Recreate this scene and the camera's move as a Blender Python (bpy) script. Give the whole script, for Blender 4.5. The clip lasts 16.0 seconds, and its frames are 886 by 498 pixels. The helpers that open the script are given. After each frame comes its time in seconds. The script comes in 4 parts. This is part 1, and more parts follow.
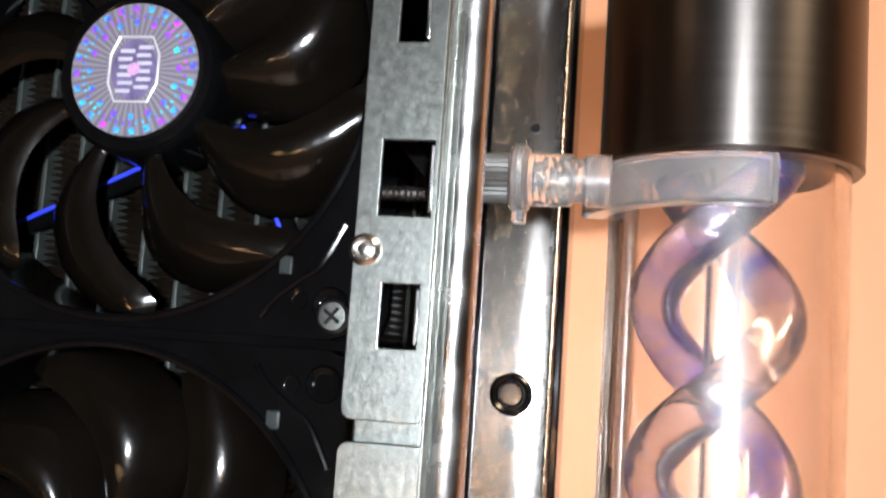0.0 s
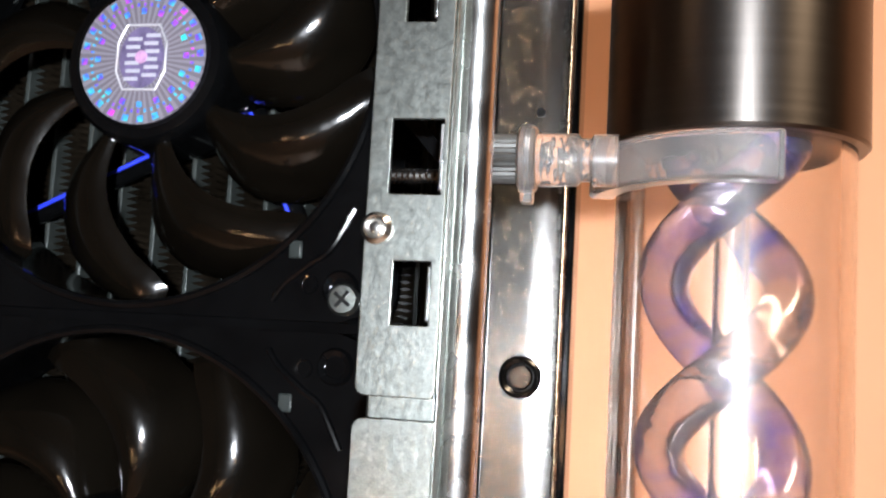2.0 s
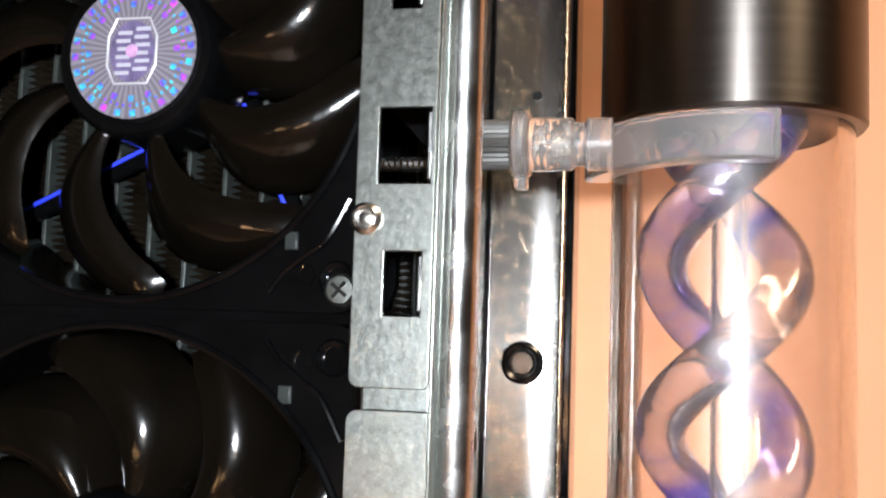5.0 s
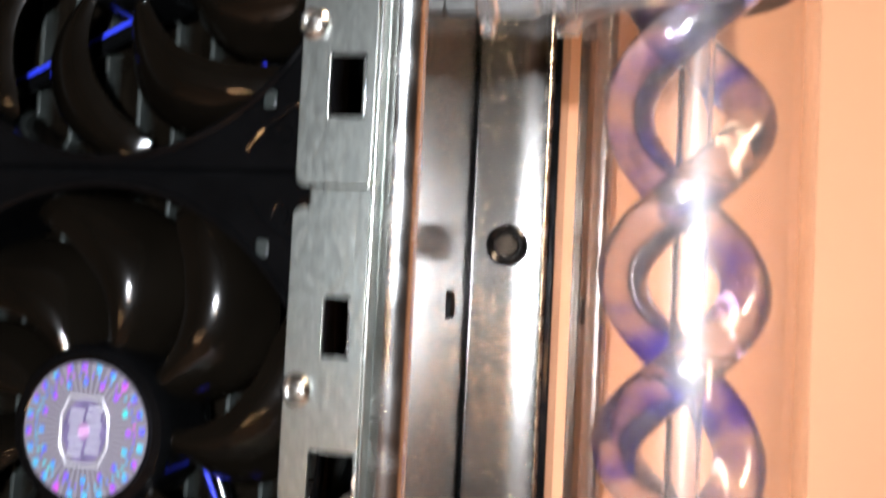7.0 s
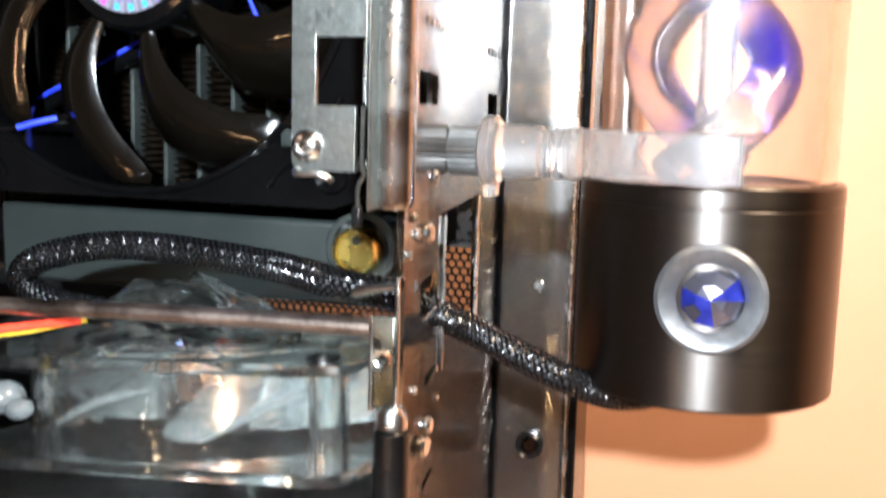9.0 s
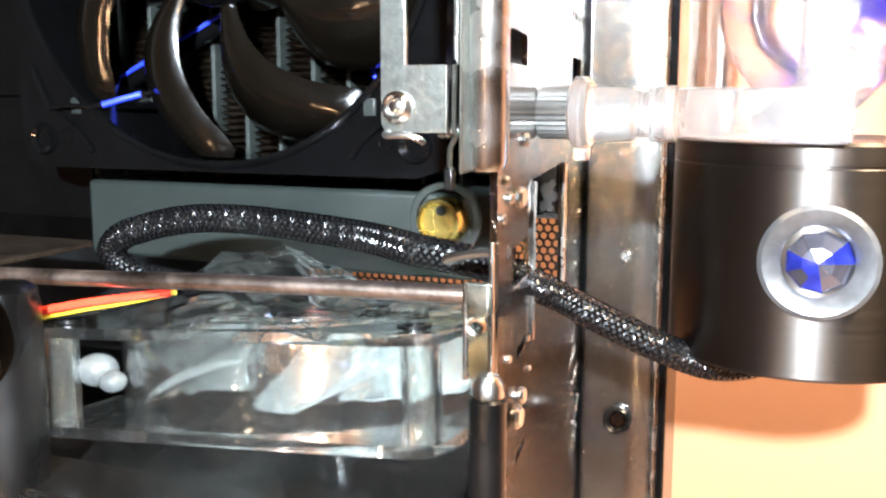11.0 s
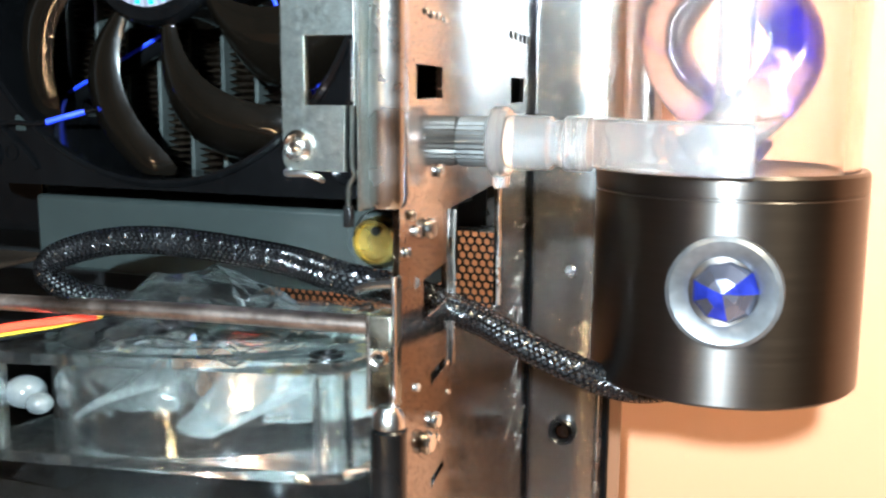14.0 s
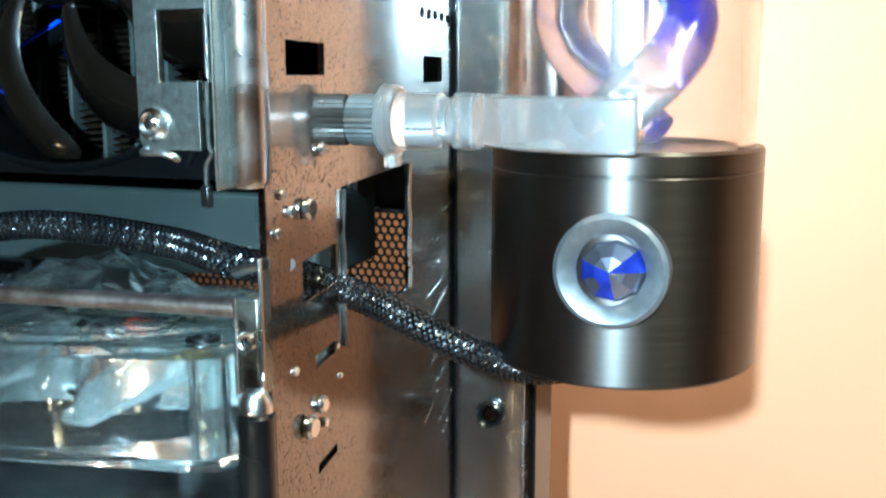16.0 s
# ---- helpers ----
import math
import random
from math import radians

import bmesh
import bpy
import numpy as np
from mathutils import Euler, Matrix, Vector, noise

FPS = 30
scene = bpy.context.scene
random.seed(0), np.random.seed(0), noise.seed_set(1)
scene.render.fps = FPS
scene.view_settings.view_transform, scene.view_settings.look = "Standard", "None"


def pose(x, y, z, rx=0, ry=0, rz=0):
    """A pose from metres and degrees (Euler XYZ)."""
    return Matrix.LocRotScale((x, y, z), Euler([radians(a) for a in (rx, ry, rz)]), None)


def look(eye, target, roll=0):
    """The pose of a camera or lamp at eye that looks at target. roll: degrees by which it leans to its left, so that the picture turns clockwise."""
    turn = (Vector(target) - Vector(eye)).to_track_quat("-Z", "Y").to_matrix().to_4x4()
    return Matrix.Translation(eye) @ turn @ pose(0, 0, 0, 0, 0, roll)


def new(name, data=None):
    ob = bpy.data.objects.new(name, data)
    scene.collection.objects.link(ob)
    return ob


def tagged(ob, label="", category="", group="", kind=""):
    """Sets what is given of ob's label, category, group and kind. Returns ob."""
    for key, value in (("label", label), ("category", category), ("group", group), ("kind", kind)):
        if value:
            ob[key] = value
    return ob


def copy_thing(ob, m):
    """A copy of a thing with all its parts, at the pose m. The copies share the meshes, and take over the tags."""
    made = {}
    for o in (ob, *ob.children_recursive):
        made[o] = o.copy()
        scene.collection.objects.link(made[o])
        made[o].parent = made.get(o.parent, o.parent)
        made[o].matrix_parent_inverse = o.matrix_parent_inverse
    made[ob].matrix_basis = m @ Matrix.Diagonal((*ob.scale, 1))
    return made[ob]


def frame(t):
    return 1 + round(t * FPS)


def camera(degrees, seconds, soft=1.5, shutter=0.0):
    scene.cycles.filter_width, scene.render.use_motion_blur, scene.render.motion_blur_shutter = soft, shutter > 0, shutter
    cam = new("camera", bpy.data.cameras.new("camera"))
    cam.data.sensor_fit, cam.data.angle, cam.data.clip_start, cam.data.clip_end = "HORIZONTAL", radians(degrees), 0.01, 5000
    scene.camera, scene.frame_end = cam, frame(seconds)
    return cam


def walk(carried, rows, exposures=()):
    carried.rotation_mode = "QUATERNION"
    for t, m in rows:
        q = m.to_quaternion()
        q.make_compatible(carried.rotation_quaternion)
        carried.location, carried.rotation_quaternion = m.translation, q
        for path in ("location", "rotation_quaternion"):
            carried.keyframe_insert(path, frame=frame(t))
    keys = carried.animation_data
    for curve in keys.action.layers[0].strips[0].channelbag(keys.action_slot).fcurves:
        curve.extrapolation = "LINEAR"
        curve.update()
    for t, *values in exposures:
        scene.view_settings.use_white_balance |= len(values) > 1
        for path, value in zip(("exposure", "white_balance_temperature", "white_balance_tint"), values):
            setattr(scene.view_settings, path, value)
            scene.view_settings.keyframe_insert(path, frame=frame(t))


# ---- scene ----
cam = camera(49.0, 16.0, soft=2.2, shutter=0.7)
PATH = [
    (0, (0.11795, -0.20297, 0.25883), (0.07822, -0.00834, 0.28208), 3.97),
    (0.5, (0.11753, -0.20230, 0.25674), (0.07972, -0.00698, 0.27729), 3.58),
    (1, (0.11882, -0.20465, 0.25676), (0.07891, -0.00989, 0.27858), 3.37),
    (1.5, (0.11920, -0.20566, 0.25786), (0.07922, -0.01112, 0.28141), 3.14),
    (2, (0.11748, -0.20425, 0.25663), (0.07687, -0.00959, 0.27808), 3.26),
    (2.5, (0.11801, -0.20447, 0.25710), (0.07714, -0.00968, 0.27678), 2.88),
    (3, (0.11909, -0.20366, 0.25720), (0.07877, -0.00867, 0.27599), 2.65),
    (3.5, (0.12009, -0.20216, 0.25709), (0.07973, -0.00714, 0.27546), 2.53),
    (6, (0.11901, -0.20286, 0.25751), (0.07710, -0.00817, 0.27599), 1.38),
    (6.5, (0.12123, -0.20064, 0.25535), (0.08007, -0.00557, 0.27136), 1.05),
    (7, (0.13255, -0.20268, 0.23559), (0.08536, -0.00856, 0.24506), 2.82),
    (7.5, (0.13728, -0.20502, 0.21317), (0.07702, -0.01432, 0.21458), 2.44),
    (8, (0.13987, -0.20118, 0.19084), (0.07891, -0.01077, 0.18563), 2.37),
    (8.5, (0.14178, -0.20086, 0.17230), (0.08087, -0.01109, 0.15570), 2.23),
    (9, (0.14236, -0.20118, 0.16103), (0.08297, -0.01205, 0.13454), 1.49),
    (9.5, (0.14246, -0.19825, 0.15643), (0.08400, -0.00964, 0.12467), 1.01),
    (10, (0.14003, -0.19798, 0.15559), (0.07698, -0.01090, 0.12358), 0.40),
    (12.5, (0.13731, -0.19858, 0.16378), (0.05879, -0.01707, 0.13393), 0.76),
    (13, (0.13967, -0.19409, 0.16456), (0.06330, -0.01210, 0.13215), -0.07),
    (13.5, (0.14397, -0.19384, 0.16558), (0.07250, -0.00989, 0.13311), 0.43),
    (14, (0.15127, -0.19559, 0.16462), (0.07974, -0.01160, 0.13251), 0.33),
    (14.5, (0.15769, -0.18889, 0.16341), (0.09057, -0.00341, 0.13031), 0.41),
    (15, (0.15969, -0.18665, 0.16448), (0.09289, -0.00112, 0.13111), 0.01),
    (15.5, (0.16300, -0.18692, 0.16519), (0.09702, -0.00096, 0.13253), -0.05),
    (16, (0.16536, -0.18677, 0.16328), (0.09801, -0.00176, 0.12817), -0.08),
]
EXPOSURES = [(0.0, 0.32, 5750, 9), (6.5, 0.28, 5800, 8), (7.5, 0.28, 5800, 12), (8.2, 0.92, 5400, 4), (9.0, 1.08, 5500, 6), (10.0, 1.5, 5500, 6), (12.5, 1.82, 5500, 3), (13.5, 1.6, 5350, 1), (14.5, 1.2, 4700, -10), (16.0, 1.05, 4250, -18)]
walk(cam, [(t, look(eye, target, roll)) for t, eye, target, roll in PATH], EXPOSURES)

# ---- light ----
world = bpy.data.worlds.new("world")
scene.world = world
world.use_nodes = True
world.node_tree.nodes["Background"].inputs["Color"].default_value = (1.0, 0.72, 0.5, 1)
world.node_tree.nodes["Background"].inputs["Strength"].default_value = 0.03


def lamp(name, kind, place, power, colour, size, target=None):
    data = bpy.data.lights.new(name, kind)
    data.energy, data.color = power, colour
    if kind == "AREA":
        data.size = size
    else:
        data.shadow_soft_size = size
    ob = new(name, data)
    ob.matrix_basis = look(place, target) if target else pose(*place)
    return ob


# the torch held over the shoulder, and the room's warm ceiling lamp
lamp("torch", "POINT", (0.167, -0.378, 0.249), 12.0, (1.0, 0.97, 0.93), 0.006)
lamp("ceiling_lamp", "AREA", (0.95, -0.35, 1.4), 19.0, (1.0, 0.7, 0.42), 0.3, (0.15, -0.2, 0.1))
# three warm bulbs across the room, which glint in the glossy blades and metal
for place in ((-0.35, -1.75, -0.25), (0.15, -2.0, -0.42), (0.75, -1.6, 0.10)):
    lamp("room_bulb", "POINT", place, 3.5, (1.0, 0.55, 0.25), 0.035)


# ---- materials ----
def material(name):
    m = bpy.data.materials.new(name)
    m.use_nodes = True
    return m, m.node_tree, m.node_tree.nodes["Principled BSDF"]


def surface(name, colour, rough=0.5, metal=0.0, grain=300.0, amount=0.25, bump=0.0, bump_scale=None, rough_var=0.1,
            stretch=(1, 1, 1), coat=0.0, stain=0.0, stain_colour=(0.02, 0.015, 0.01), stain_scale=40.0, brushed=0.0, pits=0.0, pit_scale=1500.0, ior=1.5):
    """A painted, plastic or metal surface: two scales of tone, uneven gloss, fine relief and stains."""
    m, tree, bsdf = material(name)
    n, l = tree.nodes, tree.links
    coord = n.new("ShaderNodeTexCoord")
    mapping = n.new("ShaderNodeMapping")
    mapping.inputs["Scale"].default_value = stretch
    l.new(coord.outputs["Object"], mapping.inputs["Vector"])
    fine, broad = n.new("ShaderNodeTexNoise"), n.new("ShaderNodeTexNoise")
    fine.inputs["Scale"].default_value, fine.inputs["Detail"].default_value = grain, 5
    broad.inputs["Scale"].default_value, broad.inputs["Detail"].default_value = grain / 5, 3
    l.new(mapping.outputs[0], fine.inputs["Vector"])
    l.new(mapping.outputs[0], broad.inputs["Vector"])
    add = n.new("ShaderNodeMath")
    add.operation = "ADD"
    l.new(fine.outputs["Fac"], add.inputs[0])
    l.new(broad.outputs["Fac"], add.inputs[1])
    ramp = n.new("ShaderNodeMapRange")
    ramp.inputs["From Min"].default_value, ramp.inputs["From Max"].default_value = 0.65, 1.35
    ramp.inputs["To Min"].default_value, ramp.inputs["To Max"].default_value = 1 - amount, 1 + amount
    l.new(add.outputs[0], ramp.inputs["Value"])
    tone = n.new("ShaderNodeMix")
    tone.data_type, tone.blend_type = "RGBA", "MULTIPLY"
    tone.inputs["Factor"].default_value = 1
    tone.inputs["A"].default_value = (*colour, 1)
    l.new(ramp.outputs[0], tone.inputs["B"])
    out = tone.outputs["Result"]
    if stain:
        spots = n.new("ShaderNodeTexNoise")
        spots.inputs["Scale"].default_value, spots.inputs["Detail"].default_value = stain_scale, 6
        l.new(coord.outputs["Object"], spots.inputs["Vector"])
        cut = n.new("ShaderNodeMapRange")
        cut.inputs["From Min"].default_value, cut.inputs["From Max"].default_value = 0.55, 0.7
        cut.inputs["To Max"].default_value = stain
        l.new(spots.outputs["Fac"], cut.inputs["Value"])
        mix = n.new("ShaderNodeMix")
        mix.data_type = "RGBA"
        l.new(cut.outputs[0], mix.inputs["Factor"])
        l.new(out, mix.inputs["A"])
        mix.inputs["B"].default_value = (*stain_colour, 1)
        out = mix.outputs["Result"]
    l.new(out, bsdf.inputs["Base Color"])
    gloss = n.new("ShaderNodeMapRange")
    gloss.inputs["From Min"].default_value, gloss.inputs["From Max"].default_value = 0.3, 0.7
    gloss.inputs["To Min"].default_value, gloss.inputs["To Max"].default_value = max(0.02, rough - rough_var), min(1, rough + rough_var)
    l.new(broad.outputs["Fac"], gloss.inputs["Value"])
    l.new(gloss.outputs[0], bsdf.inputs["Roughness"])
    bsdf.inputs["Metallic"].default_value, bsdf.inputs["IOR"].default_value = metal, ior
    bsdf.inputs["Coat Weight"].default_value = coat
    if brushed:
        tangent = n.new("ShaderNodeTangent")
        tangent.direction_type, tangent.axis = "RADIAL", "Z"
        bsdf.inputs["Anisotropic"].default_value = brushed
        bsdf.inputs["Anisotropic Rotation"].default_value = 0.25
        l.new(tangent.outputs[0], bsdf.inputs["Tangent"])
    if bump:
        relief = n.new("ShaderNodeTexNoise")
        relief.inputs["Scale"].default_value, relief.inputs["Detail"].default_value = bump_scale or grain, 4
        l.new(mapping.outputs[0], relief.inputs["Vector"])
        b = n.new("ShaderNodeBump")
        b.inputs["Strength"].default_value, b.inputs["Distance"].default_value = bump, 0.0004
        l.new(relief.outputs["Fac"], b.inputs["Height"])
        l.new(b.outputs[0], bsdf.inputs["Normal"])
        if pits:
            # sparse dents that catch the light
            dots, sharp, dent = n.new("ShaderNodeTexNoise"), n.new("ShaderNodeMapRange"), n.new("ShaderNodeBump")
            dots.inputs["Scale"].default_value, dots.inputs["Detail"].default_value = pit_scale, 1
            l.new(mapping.outputs[0], dots.inputs["Vector"])
            sharp.inputs["From Min"].default_value, sharp.inputs["From Max"].default_value = 0.62, 0.72
            l.new(dots.outputs["Fac"], sharp.inputs["Value"])
            l.new(sharp.outputs[0], dent.inputs["Height"])
            dent.inputs["Strength"].default_value, dent.inputs["Distance"].default_value = pits, 0.0003
            l.new(b.outputs[0], dent.inputs["Normal"])
            l.new(dent.outputs[0], bsdf.inputs["Normal"])
    return m


def clear(name, colour=(1, 1, 1), rough=0.02, ior=1.49, dye=None, scale=45.0, scratch=0.05, milk=0.0, wavy=0.0, wave=140.0, varnish=0.0, sheen=0.06):
    """Clear acrylic; dye: a second colour that runs through it in streaks."""
    m, tree, bsdf = material(name)
    n, l = tree.nodes, tree.links
    bsdf.inputs["Transmission Weight"].default_value, bsdf.inputs["IOR"].default_value = 1.0 - milk, ior
    bsdf.inputs["Base Color"].default_value = (*colour, 1)
    bsdf.inputs["Coat Weight"].default_value, bsdf.inputs["Coat Roughness"].default_value = varnish, sheen
    coord, noisy = n.new("ShaderNodeTexCoord"), n.new("ShaderNodeTexNoise")
    noisy.inputs["Scale"].default_value, noisy.inputs["Detail"].default_value = scale, 3
    l.new(coord.outputs["Object"], noisy.inputs["Vector"])
    gloss = n.new("ShaderNodeMapRange")
    gloss.inputs["To Min"].default_value, gloss.inputs["To Max"].default_value = rough, rough + scratch
    l.new(noisy.outputs["Fac"], gloss.inputs["Value"])
    l.new(gloss.outputs[0], bsdf.inputs["Roughness"])
    if wavy:
        swell, bump = n.new("ShaderNodeTexNoise"), n.new("ShaderNodeBump")
        swell.inputs["Scale"].default_value, swell.inputs["Detail"].default_value = wave, 2
        bump.inputs["Strength"].default_value, bump.inputs["Distance"].default_value = wavy, 0.003
        l.new(coord.outputs["Object"], swell.inputs["Vector"])
        l.new(swell.outputs["Fac"], bump.inputs["Height"])
        l.new(bump.outputs[0], bsdf.inputs["Normal"])
    if dye:
        cut = n.new("ShaderNodeMapRange")
        cut.inputs["From Min"].default_value, cut.inputs["From Max"].default_value = 0.49, 0.64
        l.new(noisy.outputs["Fac"], cut.inputs["Value"])
        mix = n.new("ShaderNodeMix")
        mix.data_type = "RGBA"
        l.new(cut.outputs[0], mix.inputs["Factor"])
        mix.inputs["A"].default_value, mix.inputs["B"].default_value = (*colour, 1), (*dye, 1)
        l.new(mix.outputs["Result"], bsdf.inputs["Base Color"])
    return m


def hologram(name):
    """Silver diffraction foil: hues that turn with the angle round the middle, in small checks."""
    m, tree, bsdf = material(name)
    n, l = tree.nodes, tree.links
    coord = n.new("ShaderNodeTexCoord")
    sep = n.new("ShaderNodeSeparateXYZ")
    l.new(coord.outputs["Object"], sep.inputs[0])

    def maths(op, a, b=None):
        node = n.new("ShaderNodeMath")
        node.operation = op
        for k, v in enumerate((a, b)):
            if v is None:
                continue
            if isinstance(v, (int, float)):
                node.inputs[k].default_value = v
            else:
                l.new(v, node.inputs[k])
        return node.outputs[0]

    ang = maths("ARCTAN2", sep.outputs[2], sep.outputs[0])
    rad = maths("SQRT", maths("ADD", maths("MULTIPLY", sep.outputs[0], sep.outputs[0]), maths("MULTIPLY", sep.outputs[2], sep.outputs[2])))
    def ring_of(count, phase, duty, lo, hi):
        """Small marks set round the middle between two radii."""
        band = maths("MULTIPLY", maths("GREATER_THAN", rad, lo), maths("LESS_THAN", rad, hi))
        return maths("MULTIPLY", band, maths("GREATER_THAN", maths("SINE", maths("ADD", maths("MULTIPLY", ang, count), phase)), duty))

    check = maths("ADD", ring_of(24.0, 0.0, 0.25, 0.0140, 0.0156), maths("ADD", ring_of(16.0, 1.0, 0.55, 0.0106, 0.0121), ring_of(48.0, 0.4, 0.5, 0.0125, 0.0134)))
    noisy = n.new("ShaderNodeTexNoise")
    noisy.inputs["Scale"].default_value = 260
    l.new(coord.outputs["Object"], noisy.inputs["Vector"])
    hue = n.new("ShaderNodeHueSaturation")
    hue.inputs["Color"].default_value = (0.12, 0.10, 0.95, 1)
    l.new(maths("ADD", maths("MULTIPLY", noisy.outputs["Fac"], 0.9), 0.03), hue.inputs["Hue"])
    mix = n.new("ShaderNodeMix")
    mix.data_type = "RGBA"
    l.new(maths("MULTIPLY", check, 0.95), mix.inputs["Factor"])
    fan_of_rays = n.new("ShaderNodeMix")
    fan_of_rays.data_type = "RGBA"
    fan_of_rays.inputs["A"].default_value, fan_of_rays.inputs["B"].default_value = (0.20, 0.185, 0.22, 1), (0.30, 0.275, 0.33, 1)
    l.new(maths("GREATER_THAN", maths("SINE", maths("MULTIPLY", ang, 48.0)), 0.0), fan_of_rays.inputs["Factor"])
    l.new(fan_of_rays.outputs["Result"], mix.inputs["A"])
    l.new(hue.outputs[0], mix.inputs["B"])
    l.new(mix.outputs["Result"], bsdf.inputs["Base Color"])
    bsdf.inputs["Metallic"].default_value, bsdf.inputs["Roughness"].default_value = 0.35, 0.38
    return m


GALV = surface("galvanised_steel", (0.37, 0.395, 0.37), 0.3, 1.0, 4200, 0.16, 0.08, 1800, 0.025, stain=0.42, stain_colour=(0.62, 0.64, 0.6), stain_scale=1100)
BARSTEEL = surface("polished_steel", (0.62, 0.63, 0.62), 0.25, 1.0, 700, 0.15, 0.06, 1800, 0.08)
NICKEL = surface("black_nickel_mirror", (0.165, 0.133, 0.107), 0.12, 1.0, 1600, 0.25, 0.05, 900, 0.03, stain=0.35, stain_colour=(0.36, 0.33, 0.3), stain_scale=620, pits=0.35, pit_scale=1500)
SPECKLE = surface("speckled_nickel", (0.50, 0.49, 0.47), 0.168, 1.0, 8000, 0.06, 0.06, 5000, 0.012, stain=0.4, stain_colour=(0.08, 0.075, 0.07), stain_scale=3000, pits=0.5, pit_scale=3000)
BLACKGLOSS = surface("black_gloss_plastic", (0.0021, 0.0022, 0.0024), 0.10, 0.0, 300, 0.3, 0.10, 260, 0.05, ior=1.45)
BLACKMATT = surface("black_matt_paint", (0.0035, 0.0035, 0.0035), 0.5, 0.0, 400, 0.4, 0.1, 600, 0.1)
BLADE = surface("smoked_blade_plastic", (0.0028, 0.0022, 0.0015), 0.13, 0.0, 60, 0.5, 0.9, 70, 0.04, ior=1.56)
ANODISED = surface("brushed_black_aluminium", (0.1, 0.09, 0.082), 0.37, 1.0, 900, 0.05, 0.02, 1800, 0.02, stretch=(0.05, 0.05, 5), brushed=0.8)
ACRYLIC = clear("clear_acrylic", (0.95, 0.905, 0.875), varnish=0.3, sheen=0.34)
FANCLEAR = clear("clear_fan_plastic", (0.95, 0.99, 0.975), 0.012, 1.5, scratch=0.03, milk=0.004, wavy=0.3, wave=85, varnish=1.0, sheen=0.08)
BLADECLEAR = clear("clear_blade_plastic", (0.92, 0.97, 0.955), 0.02, 1.5, scratch=0.06, milk=0.035, wavy=0.05, wave=60, varnish=1.0, sheen=0.14)
WRAP = clear("crumpled_wrap", (0.95, 0.975, 0.94), 0.02, 1.3, scratch=0.06, milk=0.005, varnish=1.0, sheen=0.1)
HOLDER = clear("holder_acrylic", (0.99, 0.99, 0.985), 0.02, 1.45, scratch=0.06, milk=0.07, wavy=0.10, wave=240, varnish=1.0, sheen=0.28)
HELIX = clear("violet_tinted_acrylic", (0.87, 0.84, 0.87), 0.015, 1.25, dye=(0.13, 0.11, 0.95), scale=50.0, milk=0.008, wavy=0.09, wave=190, varnish=1.0, sheen=0.13)
RADTUBE = surface("radiator_tube", (0.05, 0.058, 0.054), 0.4, 0.4, 500, 0.35)
FIN = surface("radiator_fin", (0.09, 0.07, 0.048), 0.35, 0.8, 600, 0.5)
TANK = surface("grey_tank_paint", (0.018, 0.0225, 0.021), 0.36, 0.0, 250, 0.15, 0.05, 900, 0.06)
MILKY = surface("milky_white_plastic", (0.075, 0.083, 0.086), 0.15, 0.0, 300, 0.3)
SPACER = surface("dark_knurled_metal", (0.12, 0.12, 0.115), 0.5, 0.7, 500, 0.25)
RAIL = surface("worn_copper_steel", (0.42, 0.34, 0.29), 0.36, 1.0, 500, 0.35, 0.12, 700, 0.1, stain=0.5, stain_scale=260)
BRACKET = surface("dull_green_steel", (0.20, 0.205, 0.18), 0.27, 1.0, 900, 0.3, 0.1, 900, 0.1, stain=0.4, stain_scale=500)
COPPER = surface("copper_winding", (0.55, 0.28, 0.16), 0.3, 1.0, 700, 0.4, 0.3, 700)
BRASS = surface("brass", (0.75, 0.58, 0.16), 0.26, 1.0, 500, 0.15, 0.08, 700)
BLUE = surface("blue_plastic", (0.03, 0.05, 0.8), 0.5, 0.0, 300, 0.2)
BRAID = surface("braided_sleeve", (0.0022, 0.0022, 0.0025), 0.2, 0.0, 500, 0.4, ior=1.6)
RUBBER = surface("black_rubber", (0.0022, 0.0022, 0.0022), 0.28, 0.0, 300, 0.3)
WALLPAINT = surface("peach_wall_paint", (0.66, 0.325, 0.168), 0.7, 0.0, 8, 0.05, 0.08, 500, 0.05)
DESK = surface("wood_desk", (0.2, 0.115, 0.065), 0.45, 0.0, 60, 0.4, 0.1, 200, stretch=(0.2, 1, 1))
ROOM = surface("room_paint", (0.06, 0.045, 0.035), 0.8, 0.0, 8, 0.08)
FOIL = hologram("hologram_foil")
DULLINK = surface("dull_ink", (0.5, 0.49, 0.58), 0.4, 0.2, 300, 0.1)
INK = surface("silver_ink", (0.62, 0.61, 0.66), 0.35, 0.3, 300, 0.1)
RED = surface("red_wire", (0.75, 0.05, 0.02), 0.4, 0.0, 200, 0.1)
YELLOW = surface("yellow_wire", (0.85, 0.6, 0.03), 0.4, 0.0, 200, 0.1)
SILVER = surface("bright_screw_steel", (0.7, 0.69, 0.66), 0.24, 1.0, 500, 0.15)
FROST = surface("frosted_ring_metal", (0.2, 0.205, 0.21), 0.42, 0.8, 600, 0.2)
GEMBLUE = surface("blue_mirror_facet", (0.035, 0.045, 0.38), 0.22, 0.6, 400, 0.5)
DUSTY = surface("dusty_dark_metal", (0.014, 0.012, 0.011), 0.14, 0.7, 900, 0.4, 0.1, 900, 0.05, stain=0.22, stain_colour=(0.3, 0.31, 0.3), stain_scale=2200)
